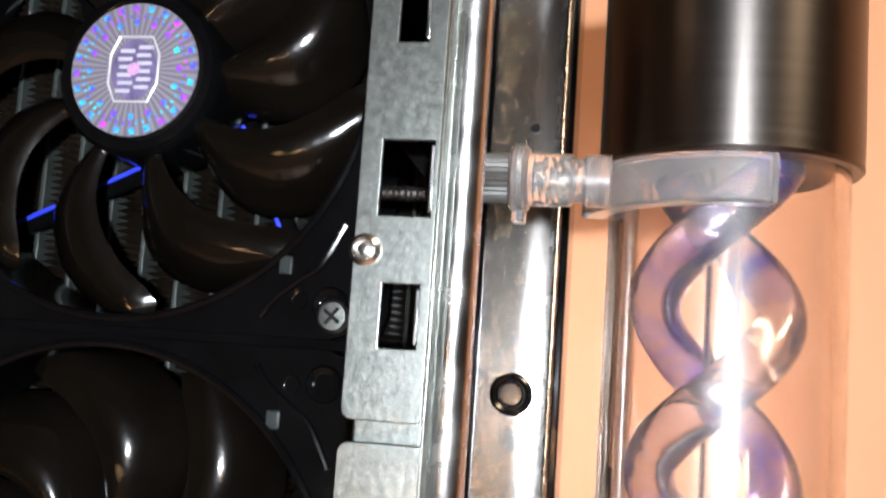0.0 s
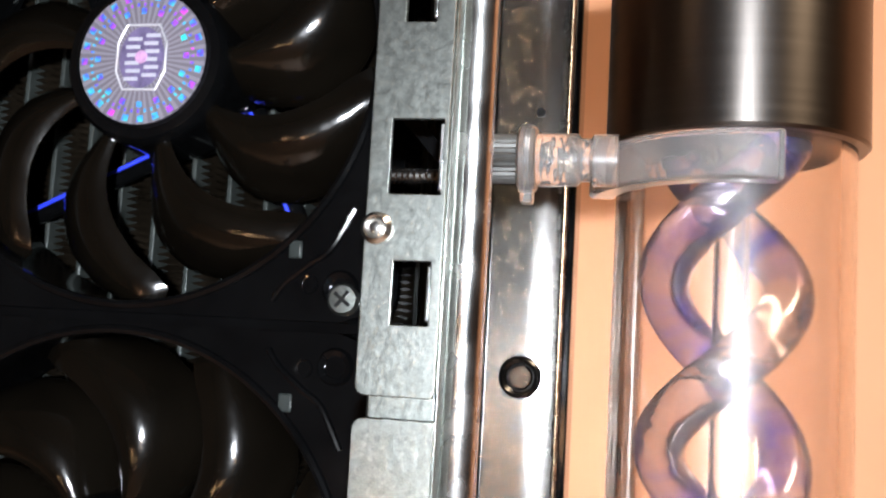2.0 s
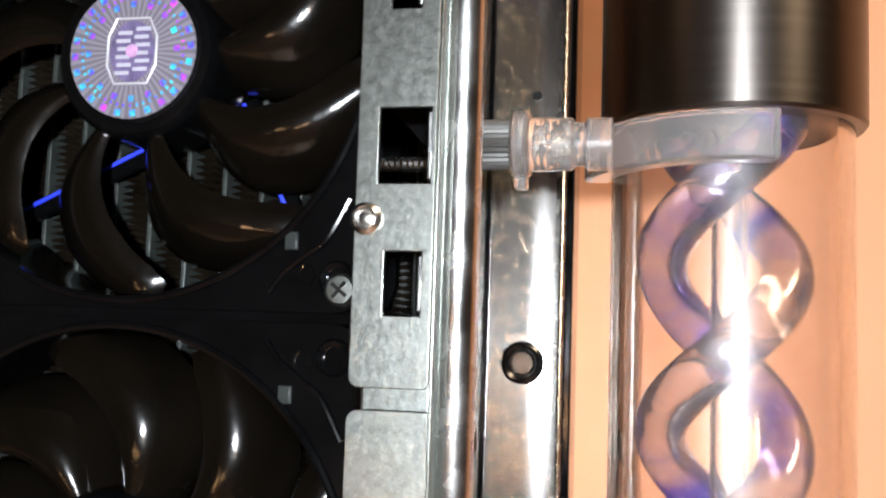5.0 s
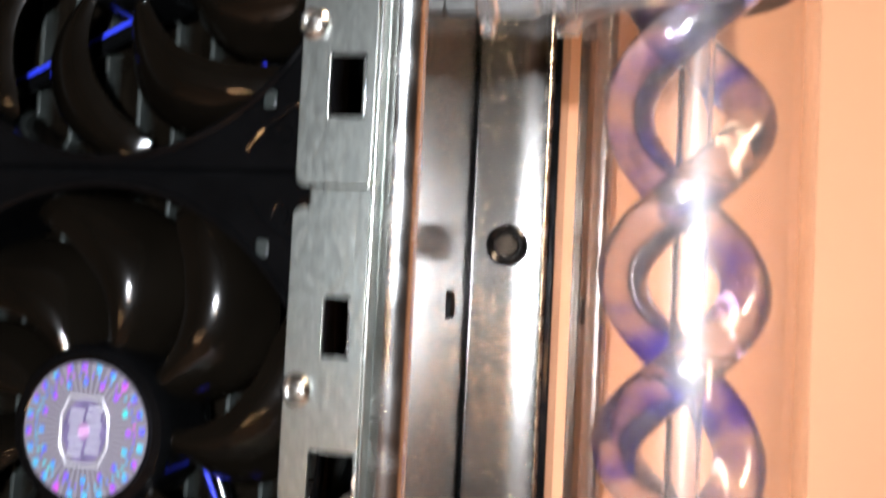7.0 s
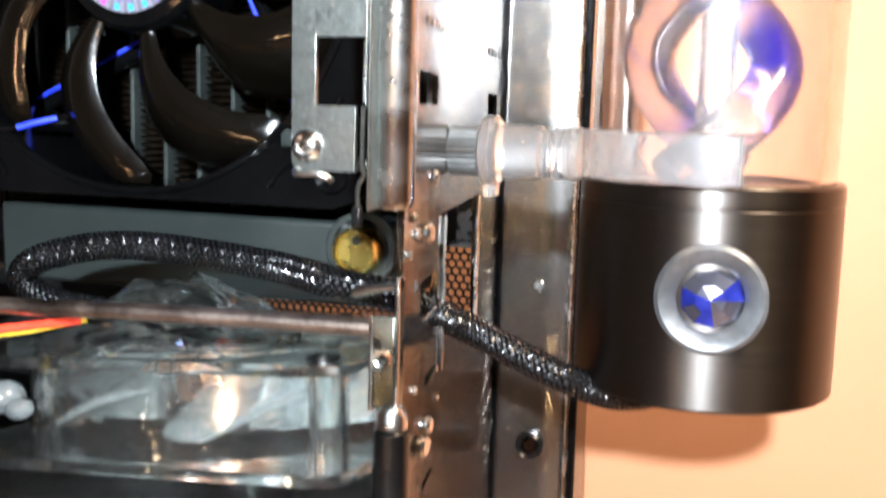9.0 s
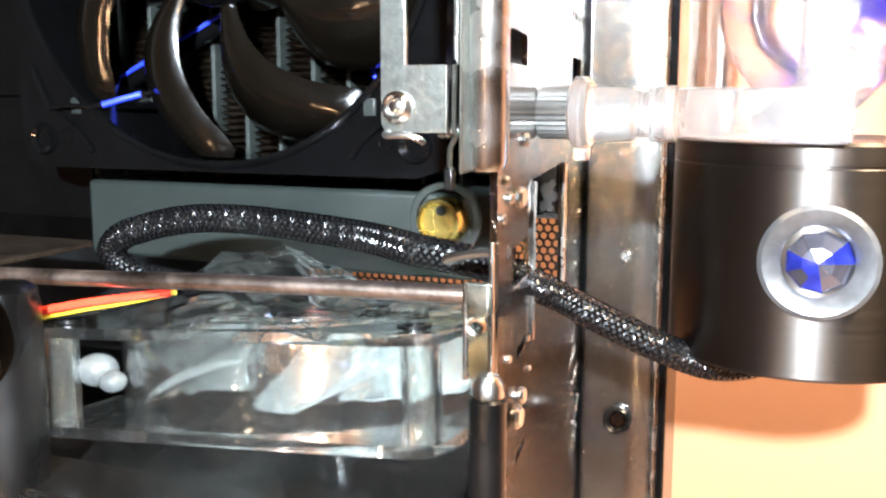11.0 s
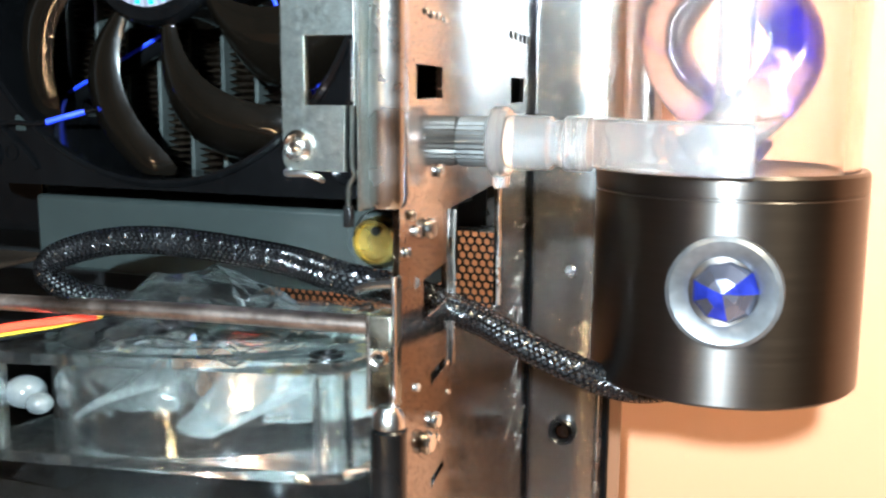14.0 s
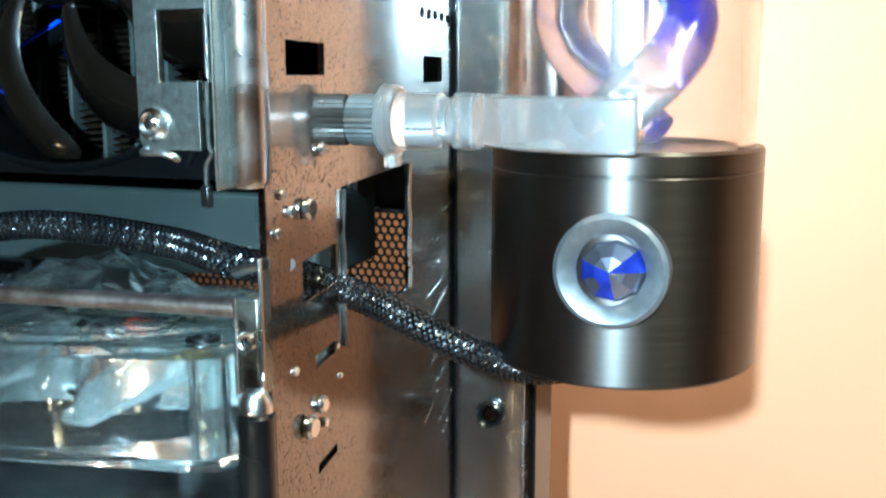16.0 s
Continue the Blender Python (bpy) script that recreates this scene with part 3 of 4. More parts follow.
def radiator_fan():
    fan = empty("radiator_fan", (0, 0, 0), "black gloss cooling fan with nine smoked sickle blades", "fan", "fans on the radiator")
    part("front_frame", square_ring(0.0598, 0.006, 0.0572, 0.0, 0.0035), BLACKGLOSS, fan)
    part("rear_frame", square_ring(0.0598, 0.006, 0.0572, 0.0215, 0.025), BLACKGLOSS, fan)
    part("duct", lathe([(0.0572, 0.0036), (0.0592, 0.0036), (0.0592, 0.0214), (0.0572, 0.0214)], (0, 0, 0), "y", 72, True), BLACKGLOSS, fan)
    part("rim", lathe([(0.0571, 0.0004), (0.0573, -0.0007), (0.0581, -0.0011), (0.0589, -0.0007), (0.0592, -0.0001)], (0, 0, 0), "y", 96), BLACKGLOSS, fan)
    for x, z in CORNERS:
        part("screw_boss", lathe([(0.0024, -0.0006), (0.0036, -0.0012), (0.0042, -0.0002), (0.0042, 0.004), (0.0024, 0.004)], (x, 0, z), "y", 28, True), BLACKGLOSS, fan)
        part("screw_well", rod(0.0026, 0.0016, 0.0034, (x, 0, z), "y", 20), RUBBER, fan)
        part("small_boss", lathe([(0.0016, -0.0003), (0.0021, -0.0004), (0.0023, 0.0003), (0.0016, 0.0003)], (x * 0.86, 0, z * 0.985), "y", 20, True), BLACKGLOSS, fan)
        # raised rib that bends round the corner
        rib = smooth_path([(x * 0.70, -0.0002, z * 1.06), (x * 0.76, -0.0004, z * 0.98), (x * 0.86, -0.0004, z * 0.90), (x * 0.95, -0.0004, z * 0.83), (x * 1.04, -0.0002, z * 0.66)], 6)
        part("corner_rib", sweep(rib, 0.0008, 8), BLACKGLOSS, fan)
        part("corner_pad", boxed(((x * 0.79 - 0.0015, -0.0005, z * 0.84 - 0.002), (x * 0.79 + 0.0015, 0.0005, z * 0.84 + 0.002))), TANK, fan, "grey square pad", bevel=0.0003)
    hub = part("hub", lathe([(0, 0.0), (0.0166, 0.0), (0.0172, -0.0003), (0.0192, 0.0002), (0.0203, 0.0016), (0.0206, 0.0040), (0.0206, 0.0190), (0, 0.0190)], (0, 0, 0), "y", 64), BLACKGLOSS, fan)
    sticker = part("sticker", rod(0.0161, -0.0007, -0.0001, (0, 0, 0), "y", 64, 0.00005), FOIL, hub, "round silver hologram sticker with coloured glints")
    # emblem outline and bars in place of lettering
    badge = [(-0.0042, 0.0078), (0.0042, 0.0078), (0.0062, 0.0035), (0.0062, -0.0035), (0.0042, -0.0078), (-0.0042, -0.0078), (-0.0062, -0.0035), (-0.0062, 0.0035)]
    loop = [Vector((x, -0.0009, z)) for x, z in [*badge, badge[0]]]
    part("emblem", sweep(loop, 0.00028, 6, cap=False), INK, hub, "plain emblem outline")
    part("emblem_field", lathe([(0, -0.00082), (0.0056, -0.00082), (0.0057, -0.0007), (0, -0.0007)], (0, 0, 0), "y", 40), FIELD, hub, "violet foil behind the emblem").scale = (1, 1, 1.3)
    part("emblem_dot", rod(0.0016, -0.00108, -0.0008, (0, 0, 0), "y", 24, 0.0001), PINK, hub, "pink foil dot")
    bar = mesh_of("emblem_bar", boxed(((-0.0018, -0.00100, -0.00045), (0.0018, -0.0007, 0.00045))), DULLINK, False)
    for side in (-1, 1):
        for k in range(6):
            o = new("emblem_bar", bar)
            o.parent, o.location = hub, (side * 0.0023 + 0.0004 * (k % 2), 0, -0.0048 + 0.00192 * k + side * 0.00045)
    chords = [(0, 13), (0.3, 15), (0.6, 17), (0.82, 17), (0.94, 14), (1, 9)]
    me = mesh_of("blade", blade_mesh(0.0200, 0.0566, 32, chords, 0.0105, 0.0068, 0.0018, 18, 10, power=1.9, camber=0.0052, swell=0.0024), BLADE)
    for k in range(9):
        b = new("blade", me)
        b.parent = fan
        b.rotation_euler = (0, radians(-40 * k - 7), 0)
    for k in range(4):
        turn = Matrix.Rotation(radians(-90 * k), 4, "Y")
        a, c = turn @ Vector((-0.0470, 0.0225, -0.0395)), turn @ Vector((-0.0070, 0.0225, -0.0205))
        arm = part("arm", sweep([a, (a + c) / 2, c], 0.0022, 14), BLACKGLOSS, fan)
        if k < 2:
            up = turn @ Vector((-0.0007, -0.0018, 0.0014))
            part("blue_stripe", sweep([a + up, (a + c) / 2 + up, c + up], 0.0006, 12), BLUE, arm, "bright blue stripe")
    part("motor_mount", rod(0.0195, 0.0195, 0.0249, (0, 0, 0), "y", 48), BLACKGLOSS, fan)
    return fan


upper = radiator_fan()
upper.location = (0, 0, 0.3220)
lower = copy_thing(upper, pose(0, 0, 0.2000))
for ob in lower.children:
    if ob.name.startswith("blade"):
        ob.rotation_euler.y += radians(7)
screw = lathe([(0, -0.0014), (0.0030, -0.0012), (0.0036, -0.0004), (0.0036, 0.0012), (0, 0.0012)], (0, 0, 0), "y", 28)
fan_screw = part("fan_screw", screw, GALV, None)
fan_screw.location = (0.0535, -0.0006, 0.2672)
tagged(fan_screw, "bright cross-head screw in the corner of the upper fan", "screw")
part("cross_slot", boxed(((-0.0022, -0.00165, -0.0004), (0.0022, -0.0012, 0.0004)), ((-0.0004, -0.00166, -0.0022), (0.0004, -0.0012, 0.0022))), RUBBER, fan_screw).rotation_euler = (0, radians(38), 0)

# fan lead with blue sleeve on the lower fan's corner
LEAD = [(-0.0490, -0.0012, 0.1552), (-0.042, -0.0018, 0.1560), (-0.036, -0.0010, 0.1558), (-0.0315, 0.0, 0.1566), (-0.0255, 0.003, 0.1584), (-0.0215, 0.006, 0.1596)]
lead = part("fan_lead", sweep(smooth_path(LEAD, 8), 0.0007, 10), BLACKGLOSS)
tagged(lead, "thin black fan lead with a blue sleeve end", "cable")
part("sleeve", sweep(smooth_path([(-0.0325, -0.0008, 0.1562), (-0.0285, 0.0010, 0.1575), (-0.0240, 0.0036, 0.1589)], 8), 0.0008, 12), BLUE, lead, "bright blue sleeve")

# ---- radiator ----
radiator = empty("radiator", (0, 0.027, 0.1), "dark radiator with upright flat tubes and folded fins", "radiator")
fins = bmesh.new()
XT = [-0.0591 + 0.0102 * k for k in range(13)]
for x in XT:
    bm = boxed(((x - 0.00065, -0.0005, 0.0365), (x + 0.00065, 0.018, 0.31)))
    part("tube", bm, RADTUBE, radiator, bevel=0.0003)
for x in XT[:-1]:
    for c in (0, 1):
        x0, x1 = x + 0.0009 + 0.0043 * c, x + 0.0049 + 0.0043 * c
        last = None
        for k in range(301):
            xx = x0 if k % 2 else x1
            now = [fins.verts.new((xx, y, 0.0370 + 0.0009 * k)) for y in (0.0012, 0.0165)]
            if last:
                fins.faces.new((last[0], now[0], now[1], last[1]))
            last = now
tagged(part("folded_fin", fins, FIN, radiator, "brown folded metal fins", smooth=False), kind="stuff")
# black strip added in the gap between the fans to keep it dark
part("gasket", boxed(((-0.058, -0.0210, 0.15985), (0.058, -0.003, 0.16215))), BLACKGLOSS, radiator, "black filler that keeps the gap between the fans dark")
part("core_back", boxed(((-0.060, 0.0185, 0.036), (0.0650, 0.0195, 0.31))), BLACKMATT, radiator)
part("side_rail", boxed(((-0.0605, 0.0, 0.036), (-0.0592, 0.019, 0.31)), ((0.0642, 0.0, 0.036), (0.0655, 0.019, 0.31))), TANK, radiator)
tank = part("end_tank", boxed(((-0.0500, -0.0150, 0.0155), (0.0620, 0.0190, 0.0360))), TANK, radiator, "smooth grey painted end tank", bevel=0.0012)
port = part("port", lathe([(0.0090, 0.0), (0.0090, 0.0012), (0.0086, 0.0015), (0.0072, 0.0015), (0.0070, 0.0), ], (0.0553, 0.0, 0.0300), "y", 40), TANK, radiator, "round grey port boss")
for v in port.data.vertices:
    v.co.y = -0.0150 - v.co.y
plug = part("plug", lathe([(0, -0.0205), (0.0040, -0.0203), (0.0044, -0.0210), (0.0052, -0.0208), (0.0056, -0.0200), (0.0056, -0.0140), (0, -0.0140)], (0.0553, 0.0, 0.0298), "y", 40), BRASS, radiator, "shiny yellow brass plug")
part("plug_slot", rod(0.0011, -0.0212, -0.0202, (0.0560, 0, 0.0325), "y", 16), RUBBER, plug)

# ---- reservoir ----
AXIS = (0.1347, -0.0010)
reservoir = empty("tube_reservoir", (AXIS[0], AXIS[1], 0), "clear tube reservoir with black metal caps and violet helix", "reservoir")
RC, RL, RT = 0.0259, 0.0253, 0.0235
part("upper_cap", lathe([(0, 0.3012), (RT - 0.006, 0.3012), (RC - 0.0006, 0.3005), (RC, 0.3011), (RC, 0.3445), (RC - 0.0006, 0.3451), (0, 0.3451)], n=96), ANODISED, reservoir, "brushed black aluminium cap")
lower_cap = part("lower_cap", lathe([(0, 0.1099), (RL - 0.0006, 0.1099), (RL, 0.1105), (RL, 0.1462), (RL - 0.00018, 0.1464), (RL - 0.00018, 0.1467), (RL, 0.1469), (RL, 0.1501), (RL - 0.0006, 0.1507), (RT - 0.004, 0.1500), (0, 0.1500)], n=96), ANODISED, reservoir, "brushed black aluminium cap with a round window")
tube = part("tube", lathe([(RT, 0.1503), (RT, 0.3030), (RT - 0.003, 0.3030), (RT - 0.003, 0.1503)], n=96, closed=True), ACRYLIC, reservoir, "clear acrylic tube")
tube.visible_shadow = False
for k in range(2):
    path = []
    for s in range(150):
        z = 0.1515 + 0.1495 * s / 149
        a = 2 * math.pi * (z - 0.2567) / 0.0672 - math.pi / 2 + math.pi * k
        path.append(Vector((0.0120 * math.cos(a) - 0.0011, 0.0120 * math.sin(a), z)))
    bm = sweep(path, 0.0052, 16, cap=False)
    sweep(path, 0.00475, 16, bm, cap=False)
    edges = [e for e in bm.edges if e.is_boundary]
    bmesh.ops.bridge_loops(bm, edges=[e for e in edges if e.verts[0].co.z < 0.2])
    bmesh.ops.bridge_loops(bm, edges=[e for e in edges if e.verts[0].co.z > 0.2])
    strand = part("helix_strand", bm, HELIX, reservoir, "violet-tinted clear helix")
    strand.visible_shadow = False
core = part("core_rod", lathe([(0.0036, 0.151), (0.0036, 0.3005), (0.0027, 0.3005), (0.0027, 0.151)], n=28, closed=True), ACRYLIC, reservoir, "thin clear tube down the middle")
core.visible_shadow = False
ZW = 0.1309
YW = -0.0262
window = part("window_ring", lathe([(0.0058, 0.0030), (0.0058, 0.0014), (0.0066, 0.0004), (0.0090, -0.0006), (0.0098, 0.0000), (0.0099, 0.0060)], (0.0023, YW + 0.0, ZW), "y", 48), FROST, lower_cap, "frosted metal window ring")
glass = part("gem", lathe([(0, -0.0012), (0.0027, -0.0008), (0.0050, 0.0004), (0.0059, 0.0018), (0, 0.0018)], (0.0023, YW, ZW), "y", 9), GEMSILVER, lower_cap, "faceted silver and blue window", smooth=False)
glass.data.materials.append(GEMBLUE)
for f in glass.data.polygons:
    f.material_index = 1 if f.index % 9 in (2, 3, 4, 8) and f.index != 12 else 0


def clamp(z, x0, high):
    """A clear holder: knurled black spacer, clear collar, stem and a jaw round the front of the tube."""
    c = empty("reservoir_holder", (0, 0, z), "clear acrylic reservoir holder with a knurled black spacer", "holder", "reservoir holders")
    y = -0.0205
    part("spacer", rod(0.0048, x0, 0.0935, (0, y, 0), "x", 56, 0.0004, flute=1, depth=0.00035), SPACER, c, "knurled black spacer")
    part("screw_thread", lathe([(0.0013 + 0.0003 * (k % 2), 0.0665 + 0.0006 * k) for k in range(34)], (0, y, -0.0036), "x", 16), SILVER, c, "threaded steel rod")
    part("collar", lathe([(0, 0.0932), (0.0058, 0.0932), (0.0067, 0.0938), (0.0067, 0.0958), (0.0060, 0.0966), (0, 0.0966)], (0, y, 0), "x", 40), HOLDER, c)
    part("collar_nib", boxed(((0.0938, y - 0.002, -0.0086), (0.0962, y + 0.002, -0.0058))), HOLDER, c, bevel=0.0005)
    part("stem", lathe([(0, 0.0967), (0.0050, 0.0967), (0.0052, 0.0975), (0.0050, 0.1045), (0.0042, 0.1052), (0.0042, 0.1068), (0.0050, 0.1075), (0.0050, 0.1120), (0, 0.1120)], (0, y, 0), "x", 32), HOLDER, c)
    bm, cols = bmesh.new(), []
    for k in range(33):
        a = radians(185 + (283 - 185) * k / 32)
        cols.append([bm.verts.new((AXIS[0] + r * math.cos(a), AXIS[1] + r * math.sin(a), zz)) for r, zz in
                     ((RT + 0.0003, -0.0046), (RT + 0.0050, -0.0046), (RT + 0.0055, -0.0040), (RT + 0.0055, 0.0040), (RT + 0.0050, 0.0046), (RT + 0.0003, 0.0046))])
    for a, b in zip(cols, cols[1:]):
        for k in range(6):
            j = (k + 1) % 6
            bm.faces.new((a[k], a[j], b[j], b[k]))
    bm.faces.new(cols[0][::-1])
    bm.faces.new(cols[-1])
    part("jaw", bm, HOLDER, c, bevel=0.0005)
    for ob in c.children:
        if ob.data.materials[0] == HOLDER:
            ob.visible_shadow = high
    return c


clamp(0.2948, 0.0868, True)
clamp(0.1552, 0.0868, True)

# ---- braided cable ----
CABLE = smooth_path([(0.006, -0.020, 0.1165), (-0.0015, -0.027, 0.1195), (-0.0068, -0.030, 0.1240), (-0.0035, -0.030, 0.1285), (0.0114, -0.030, 0.1325), (0.0283, -0.030, 0.1334),
                     (0.0543, -0.032, 0.1318), (0.0700, -0.039, 0.1308), (0.0815, -0.0360, 0.1285), (0.0868, -0.0270, 0.1242), (0.0920, -0.0215, 0.1204), (0.1010, -0.0210, 0.1163), (0.1105, -0.0185, 0.1118), (0.1190, -0.0100, 0.1072), (0.1270, -0.002, 0.1066), (0.1320, -0.001, 0.1098)], 14)
cable = part("braided_cable", sweep(CABLE, 0.0027, 14), BLACKMATT)
tagged(cable, "black braided sleeved cable looping through the side plate", "cable")
braid = bmesh.new()
rails = frames_along(CABLE)
length = [0.0]
for (a, _, _), (b, _, _) in zip(rails, rails[1:]):
    length.append(length[-1] + (b - a).length)


def along(s):
    k = min(max(int(np.searchsorted(length, s)) - 1, 0), len(rails) - 2)
    f = (s - length[k]) / max(length[k + 1] - length[k], 1e-9)
    (p0, s0, u0), (p1, s1, u1) = rails[k], rails[k + 1]
    return p0.lerp(p1, f), s0.lerp(s1, f).normalized(), u0.lerp(u1, f).normalized()


STEPS = 520
for way in (-1, 1):
    for k in range(10):
        pts = []
        for s in range(STEPS + 1):
            d = length[-1] * s / STEPS
            q, side, up = along(d)
            a = 2 * math.pi * (k / 10 + way * d / 0.0130)
            lift = 0.00276 + 0.00022 * math.sin(10 * way * a + (0 if way > 0 else math.pi))
            pts.append((q + lift * (math.cos(a) * side + math.sin(a) * up), math.cos(a) * side + math.sin(a) * up, -math.sin(a) * side + math.cos(a) * up))
        last = None
        for q, out, across in pts:
            now = [braid.verts.new(q - 0.00046 * across), braid.verts.new(q + 0.00018 * out), braid.verts.new(q + 0.00046 * across)]
            if last:
                braid.faces.new((last[0], last[1], now[1], now[0]))
                braid.faces.new((last[1], last[2], now[2], now[1]))
            last = now
tagged(part("sleeve_braid", braid, BRAID, cable, "shiny black woven sleeve", smooth=True), kind="stuff")

# ---- clear fan lying below ----
TILT_FAN = pose(0.0415, -0.0250, 0.1060, -4.6, -3.5, 3) @ Matrix.Diagonal((1, 1, 0.8, 1))
flat_fan = empty("clear_fan", (0, 0, 0), "clear plastic case fan lying flat with bare wires", "fan")
flat_fan.matrix_basis = TILT_FAN
LAY = Matrix.Rotation(radians(-90), 4, "X")


def laid(bm):
    bm.transform(LAY)
    return bm


part("top_frame", laid(square_ring(0.0400, 0.005, 0.0378, -0.0125, -0.0100, 72)), FANCLEAR, flat_fan)
part("bottom_frame", laid(square_ring(0.0400, 0.005, 0.0378, 0.0100, 0.0125, 72)), FANCLEAR, flat_fan)
part("duct", lathe([(0.0378, -0.0099), (0.0392, -0.0099), (0.0392, 0.0099), (0.0378, 0.0099)], n=64, closed=True), FANCLEAR, flat_fan)
part("hub", lathe([(0, 0.0112), (0.0140, 0.0112), (0.0155, 0.0100), (0.0155, -0.0100), (0.0140, -0.0100), (0.0140, 0.0095), (0, 0.0095)], n=48), FANCLEAR, flat_fan)
me = mesh_of("blade", laid(blade_mesh(0.0152, 0.0370, 30, [(0, 22), (0.5, 23), (1, 19)], 0.0, 0.0088, 0.0022)), BLADECLEAR)
for k in range(7):
    b = new("blade", me)
    b.parent = flat_fan
    b.rotation_euler = (0, 0, radians(360 / 7 * k + 8))
for sx in (-1, 1):
    for sy in (-1, 1):
        part("mount_ring", lathe([(0.0019, 0.0), (0.0019, 0.0008), (0.0029, 0.0008), (0.0029, 0.0)], (sx * 0.0342, sy * 0.0342, 0.0127), "z", 24, True), RUBBER, flat_fan, "black ring round the screw hole")
        part("corner_post", lathe([(0.0022, -0.0099), (0.0034, -0.0099), (0.0034, 0.0099), (0.0022, 0.0099)], (sx * 0.0355, sy * 0.0355, 0), "z", 24, True), FANCLEAR, flat_fan)
for sx, sy in ((-1, -1), (1, 1)):
    part("white_lamp", lathe([(0.0040 * math.sin(math.pi * k / 10), -0.0040 * math.cos(math.pi * k / 10)) for k in range(11)], (sx * 0.0310, sy * 0.0310, 0.001), "z", 20), MILKY, flat_fan, "unlit milky white lamp")
for r in (0.0215, 0.0300):
    part("guard_ring", lathe([(r - 0.0009, 0.0108), (r + 0.0009, 0.0108), (r + 0.0009, 0.0124), (r - 0.0009, 0.0124)], n=56, closed=True), FANCLEAR, flat_fan)
for k in range(4):
    a = radians(45 + 90 * k + 12)
    part("strut", sweep([Vector((0.0150 * math.cos(a), 0.0150 * math.sin(a), 0.0112)), Vector((0.027 * math.cos(a + 0.1), 0.027 * math.sin(a + 0.1), 0.0116)), Vector((0.0385 * math.cos(a + 0.25), 0.0385 * math.sin(a + 0.25), 0.0112))], 0.0016, 8), FANCLEAR, flat_fan)
part("motor", lathe([(0, 0.0080), (0.0104, 0.0080), (0.0116, 0.0065), (0.0106, 0.0010), (0.0116, -0.0050), (0, -0.0070)], n=40), COPPER, flat_fan, "copper motor winding")
part("lamp_bead", lathe([(0.0026 * math.sin(math.pi * k / 10), -0.0026 * math.cos(math.pi * k / 10)) for k in range(11)], (-0.0265, -0.0325, -0.0012), "z", 18), MILKY, flat_fan, "unlit milky white bead")
board = part("circuit_board", lathe([(0, 0.0084), (0.0080, 0.0084), (0.0080, 0.0090), (0, 0.0090)], n=40), CIRCUIT, flat_fan, "small green circuit board")
part("red_component", boxed(((0.000, -0.0078, 0.0091), (0.0060, -0.0058, 0.0100))), RED, board, "red component", bevel=0.0003)
for name, mat, off in (("red_wire", RED, 0.0), ("yellow_wire", YELLOW, 0.0017), ("black_wire", RUBBER, 0.0034)):
    w = smooth_path([(-0.0025, -0.066 + off, 0.1085), (-0.0015, -0.066 + off, 0.1150), (0.0035, -0.065 + off, 0.1188 - off * 0.5), (0.0130, -0.064 + off, 0.1212 - off * 0.5), (0.0200, -0.060 + off, 0.1222 - off * 0.4), (0.0250, -0.052 + off, 0.1222)], 8)
    tagged(part(name, sweep(w, 0.0008, 8), mat), name.split("_")[0] + " insulated fan wire running over the clear fan", "wire")


def crumpled(x0, x1, y0, y1, nx, ny, thick):
    """A thin crumpled sheet with a hump over the hub and sharp random folds."""
    random.seed(17)
    bm, tops, unders = bmesh.new(), [], []
    for i in range(nx + 1):
        for j in range(ny + 1):
            x = x0 + (x1 - x0) * i / nx + random.uniform(-0.0007, 0.0007)
            y = y0 + (y1 - y0) * j / ny + random.uniform(-0.0007, 0.0007)
            hump = 0.0105 * math.exp(-((x - 0.027) / 0.013) ** 2) + 0.0022 * math.exp(-((x - 0.066) / 0.010) ** 2)
            sag = 1 - 0.35 * abs(2 * j / ny - 1) ** 2
            z = 0.1163 + hump * sag + random.uniform(-0.0008, 0.0008) + 0.0008 * math.sin(420 * x + 260 * y)
            tops.append(bm.verts.new((x, y, z)))
            unders.append(bm.verts.new((x, y, z - thick)))
    at = lambda side, i, j: side[i * (ny + 1) + j]
    for i in range(nx):
        for j in range(ny):
            a, b, c, d = ((i, j), (i + 1, j), (i + 1, j + 1), (i, j + 1))
            for side in (tops, unders):
                if random.random() < 0.5:
                    bm.faces.new([at(side, *q) for q in (a, b, c)])
                    bm.faces.new([at(side, *q) for q in (a, c, d)])
                else:
                    bm.faces.new([at(side, *q) for q in (a, b, d)])
                    bm.faces.new([at(side, *q) for q in (b, c, d)])
    rim = [(i, 0) for i in range(nx)] + [(nx, j) for j in range(ny)] + [(i, ny) for i in range(nx, 0, -1)] + [(0, j) for j in range(ny, 0, -1)]
    for p, q in zip(rim, rim[1:] + rim[:1]):
        bm.faces.new((at(tops, *p), at(tops, *q), at(unders, *q), at(unders, *p)))
    return bm


wrap = part("plastic_wrap", crumpled(0.004, 0.0775, -0.047, -0.008, 22, 9, 0.0003), WRAP, None, smooth=False)
tagged(wrap, "crumpled clear plastic wrap lying over the clear fan", "plastic wrap")
for ob in (*flat_fan.children, wrap):
    if ob.data.materials[0] in (FANCLEAR, BLADECLEAR, WRAP):
        ob.visible_shadow = False

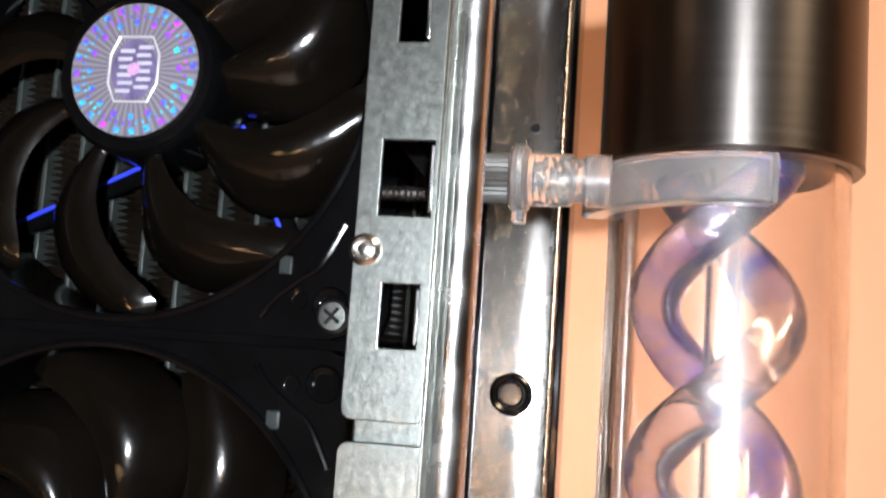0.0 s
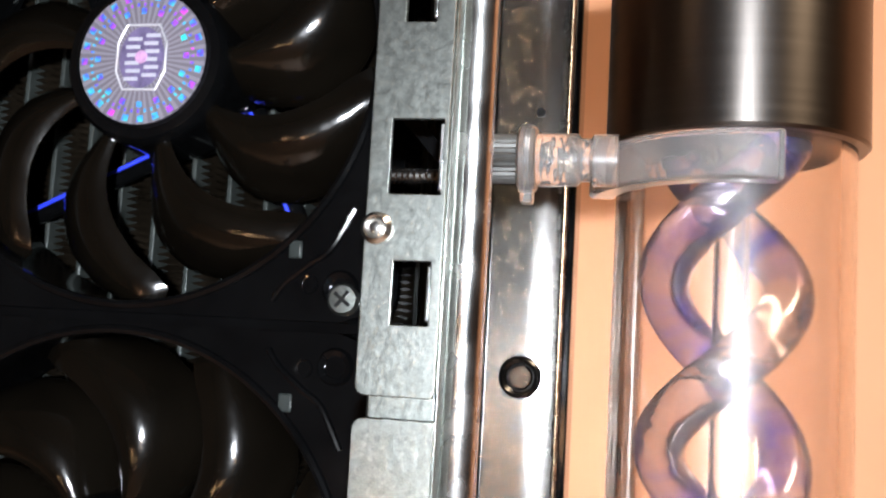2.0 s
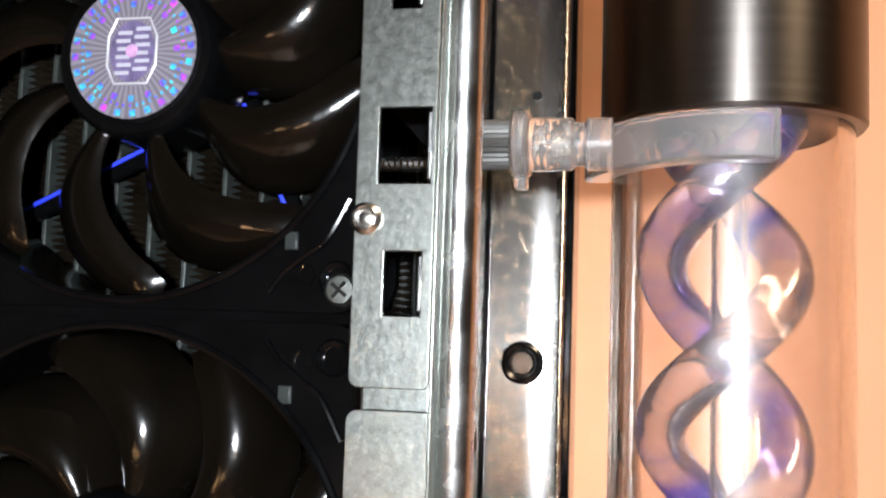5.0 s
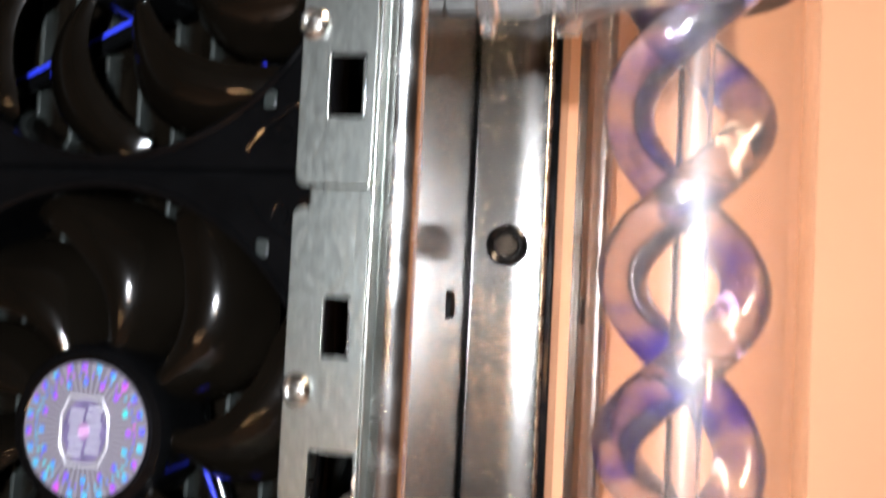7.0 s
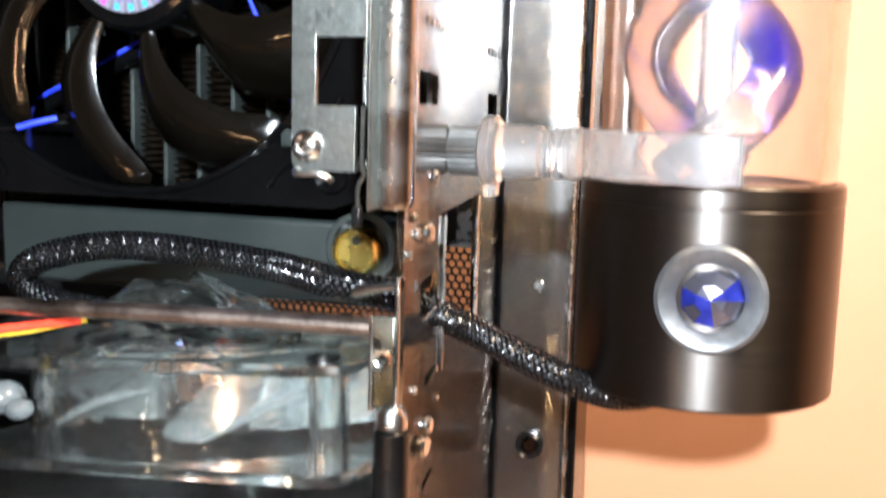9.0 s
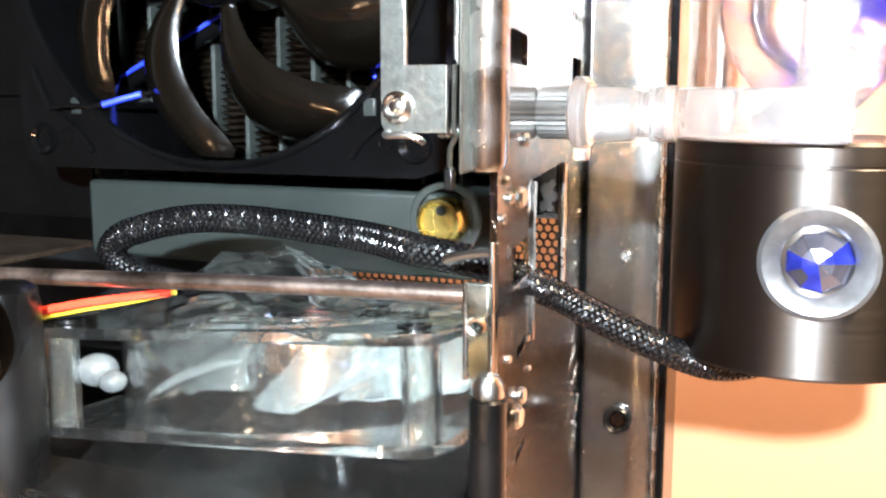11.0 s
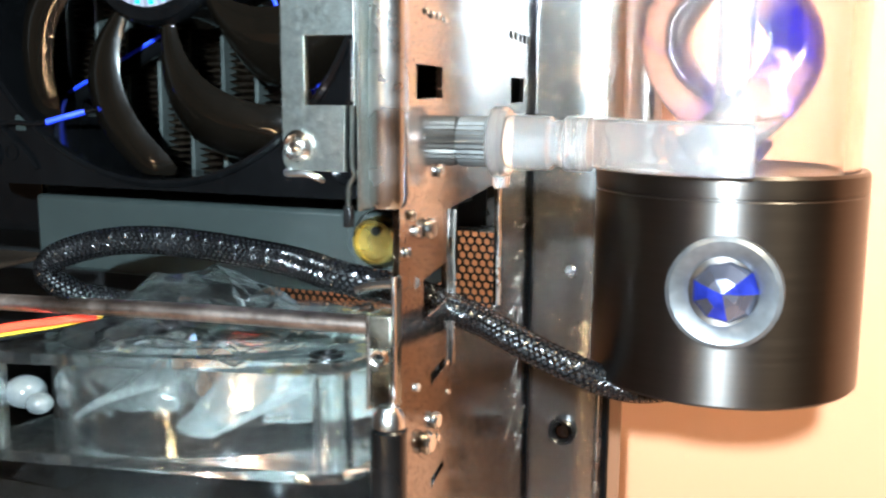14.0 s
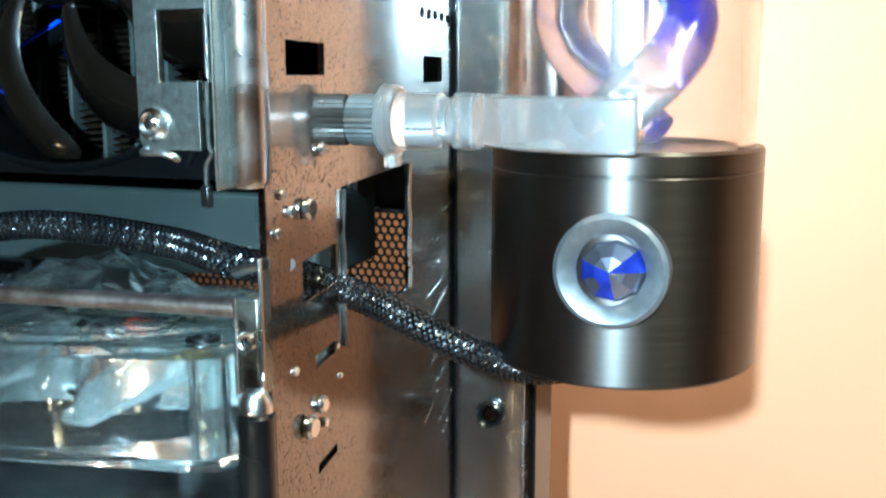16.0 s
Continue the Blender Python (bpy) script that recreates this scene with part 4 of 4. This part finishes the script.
# rail and posts of the lower cage
rail = part("cage_rail", sweep(smooth_path([(0.0905, -0.0605, 0.1282), (0.0476, -0.0605, 0.1270), (0.0104, -0.0605, 0.1254), (-0.06, -0.0605, 0.1228)], 6), 0.0018, 12, flat=0.85), RAIL)
tagged(rail, "thin worn steel rail over the clear fan", "rail")
part("rail_end", lathe([(0, 0.0895), (0.0020, 0.0895), (0.0023, 0.0905), (0.0020, 0.0918), (0, 0.0918)], (0, -0.0605, 0.1282), "x", 16), SILVER, rail, "bright rounded rail end")
edge = part("cage_edge", holed([0.0890, 0.0927], [0.1165, 0.1312], [(0.0902, 0.1240, 0.0914, 0.1254)], lambda u, v, w: Vector((u, -0.0662 + w, v)), 0.0010), BRACKET, None, bevel=0.0003)
tagged(edge, "bright upright steel corner piece with a small hole", "bracket")
part("return_flange", boxed(((0.0922, -0.0652, 0.1165), (0.0930, -0.0628, 0.1370))), BRACKET, edge, bevel=0.0002)
# thin silver rods draw a bright line along both edges
part("bright_edge", sweep([Vector((0.0890, -0.0664, 0.1165)), Vector((0.0891, -0.0664, 0.1240)), Vector((0.0890, -0.0664, 0.1312))], 0.0004, 8), SILVER, edge, "thin bright line along the edge")
part("bright_edge", sweep([Vector((0.0928, -0.0655, 0.1165)), Vector((0.0929, -0.0655, 0.1260)), Vector((0.0928, -0.0655, 0.1372))], 0.0004, 8), SILVER, edge, "thin bright line along the edge")
part("eyelet", lathe([(0.0008, -0.0004), (0.0013, -0.0006), (0.0016, 0.0), (0.0008, 0.0)], (0.0908, -0.0664, 0.1247), "y", 20, True), SILVER, edge)
lip = part("cable_lip", sweep(smooth_path([(0.0805, -0.0520, 0.1318), (0.0840, -0.0530, 0.1330), (0.0880, -0.0535, 0.1337), (0.0915, -0.0540, 0.1340)], 6), 0.0014, 10, flat=0.7), BARSTEEL)
tagged(lip, "rounded bright steel lip beside the cable", "bracket")
post = part("cage_post", rod(0.0028, 0.0602, 0.1152, (0.0935, -0.0690, 0), "z", 28), RUBBER)
tagged(post, "round black post with a bright steel top", "post")
part("post_top", lathe([(0, 0.1185), (0.0016, 0.1183), (0.0025, 0.1170), (0.0025, 0.1152), (0, 0.1152)], (0.0935, -0.0690, 0), "z", 24), SILVER, post, "bright steel top")
stout = part("cage_post", lathe([(0, 0.1264), (0.0044, 0.1261), (0.0060, 0.1250), (0.0065, 0.1220), (0.0065, 0.0602), (0, 0.0602)], (0.0046, -0.0720, 0), "z", 40), RUBBER)
tagged(stout, "stout round black post", "post")
knob = part("round_knob", lathe([(0.0115 * math.sin(math.pi * k / 16), 0.0060 * -math.cos(math.pi * k / 16)) for k in range(17)], (0.0040, -0.0860, 0.1210), "y", 40), SPACER)
tagged(knob, "polished round metal knob beside the black post", "knob")
part("knob_stem", rod(0.004, 0.0055, 0.0125, (0.0040, -0.0860, 0.1210), "y", 20), RUBBER, knob)
ledge = part("front_ledge", boxed(((-0.2, -0.0760, 0.0840), (0.0905, -0.0600, 0.0905)), ((-0.2, -0.0600, 0.0840), (0.0780, 0.02, 0.0865))), DUSTY, None, bevel=0.0008)
tagged(ledge, "dark mirror-like metal ledge under the clear fan", "shelf")
part("ledge_trim", boxed(((-0.2, -0.0775, 0.0800), (0.0905, -0.0762, 0.0830))), NICKEL, ledge, "dark metal trim", bevel=0.0004)
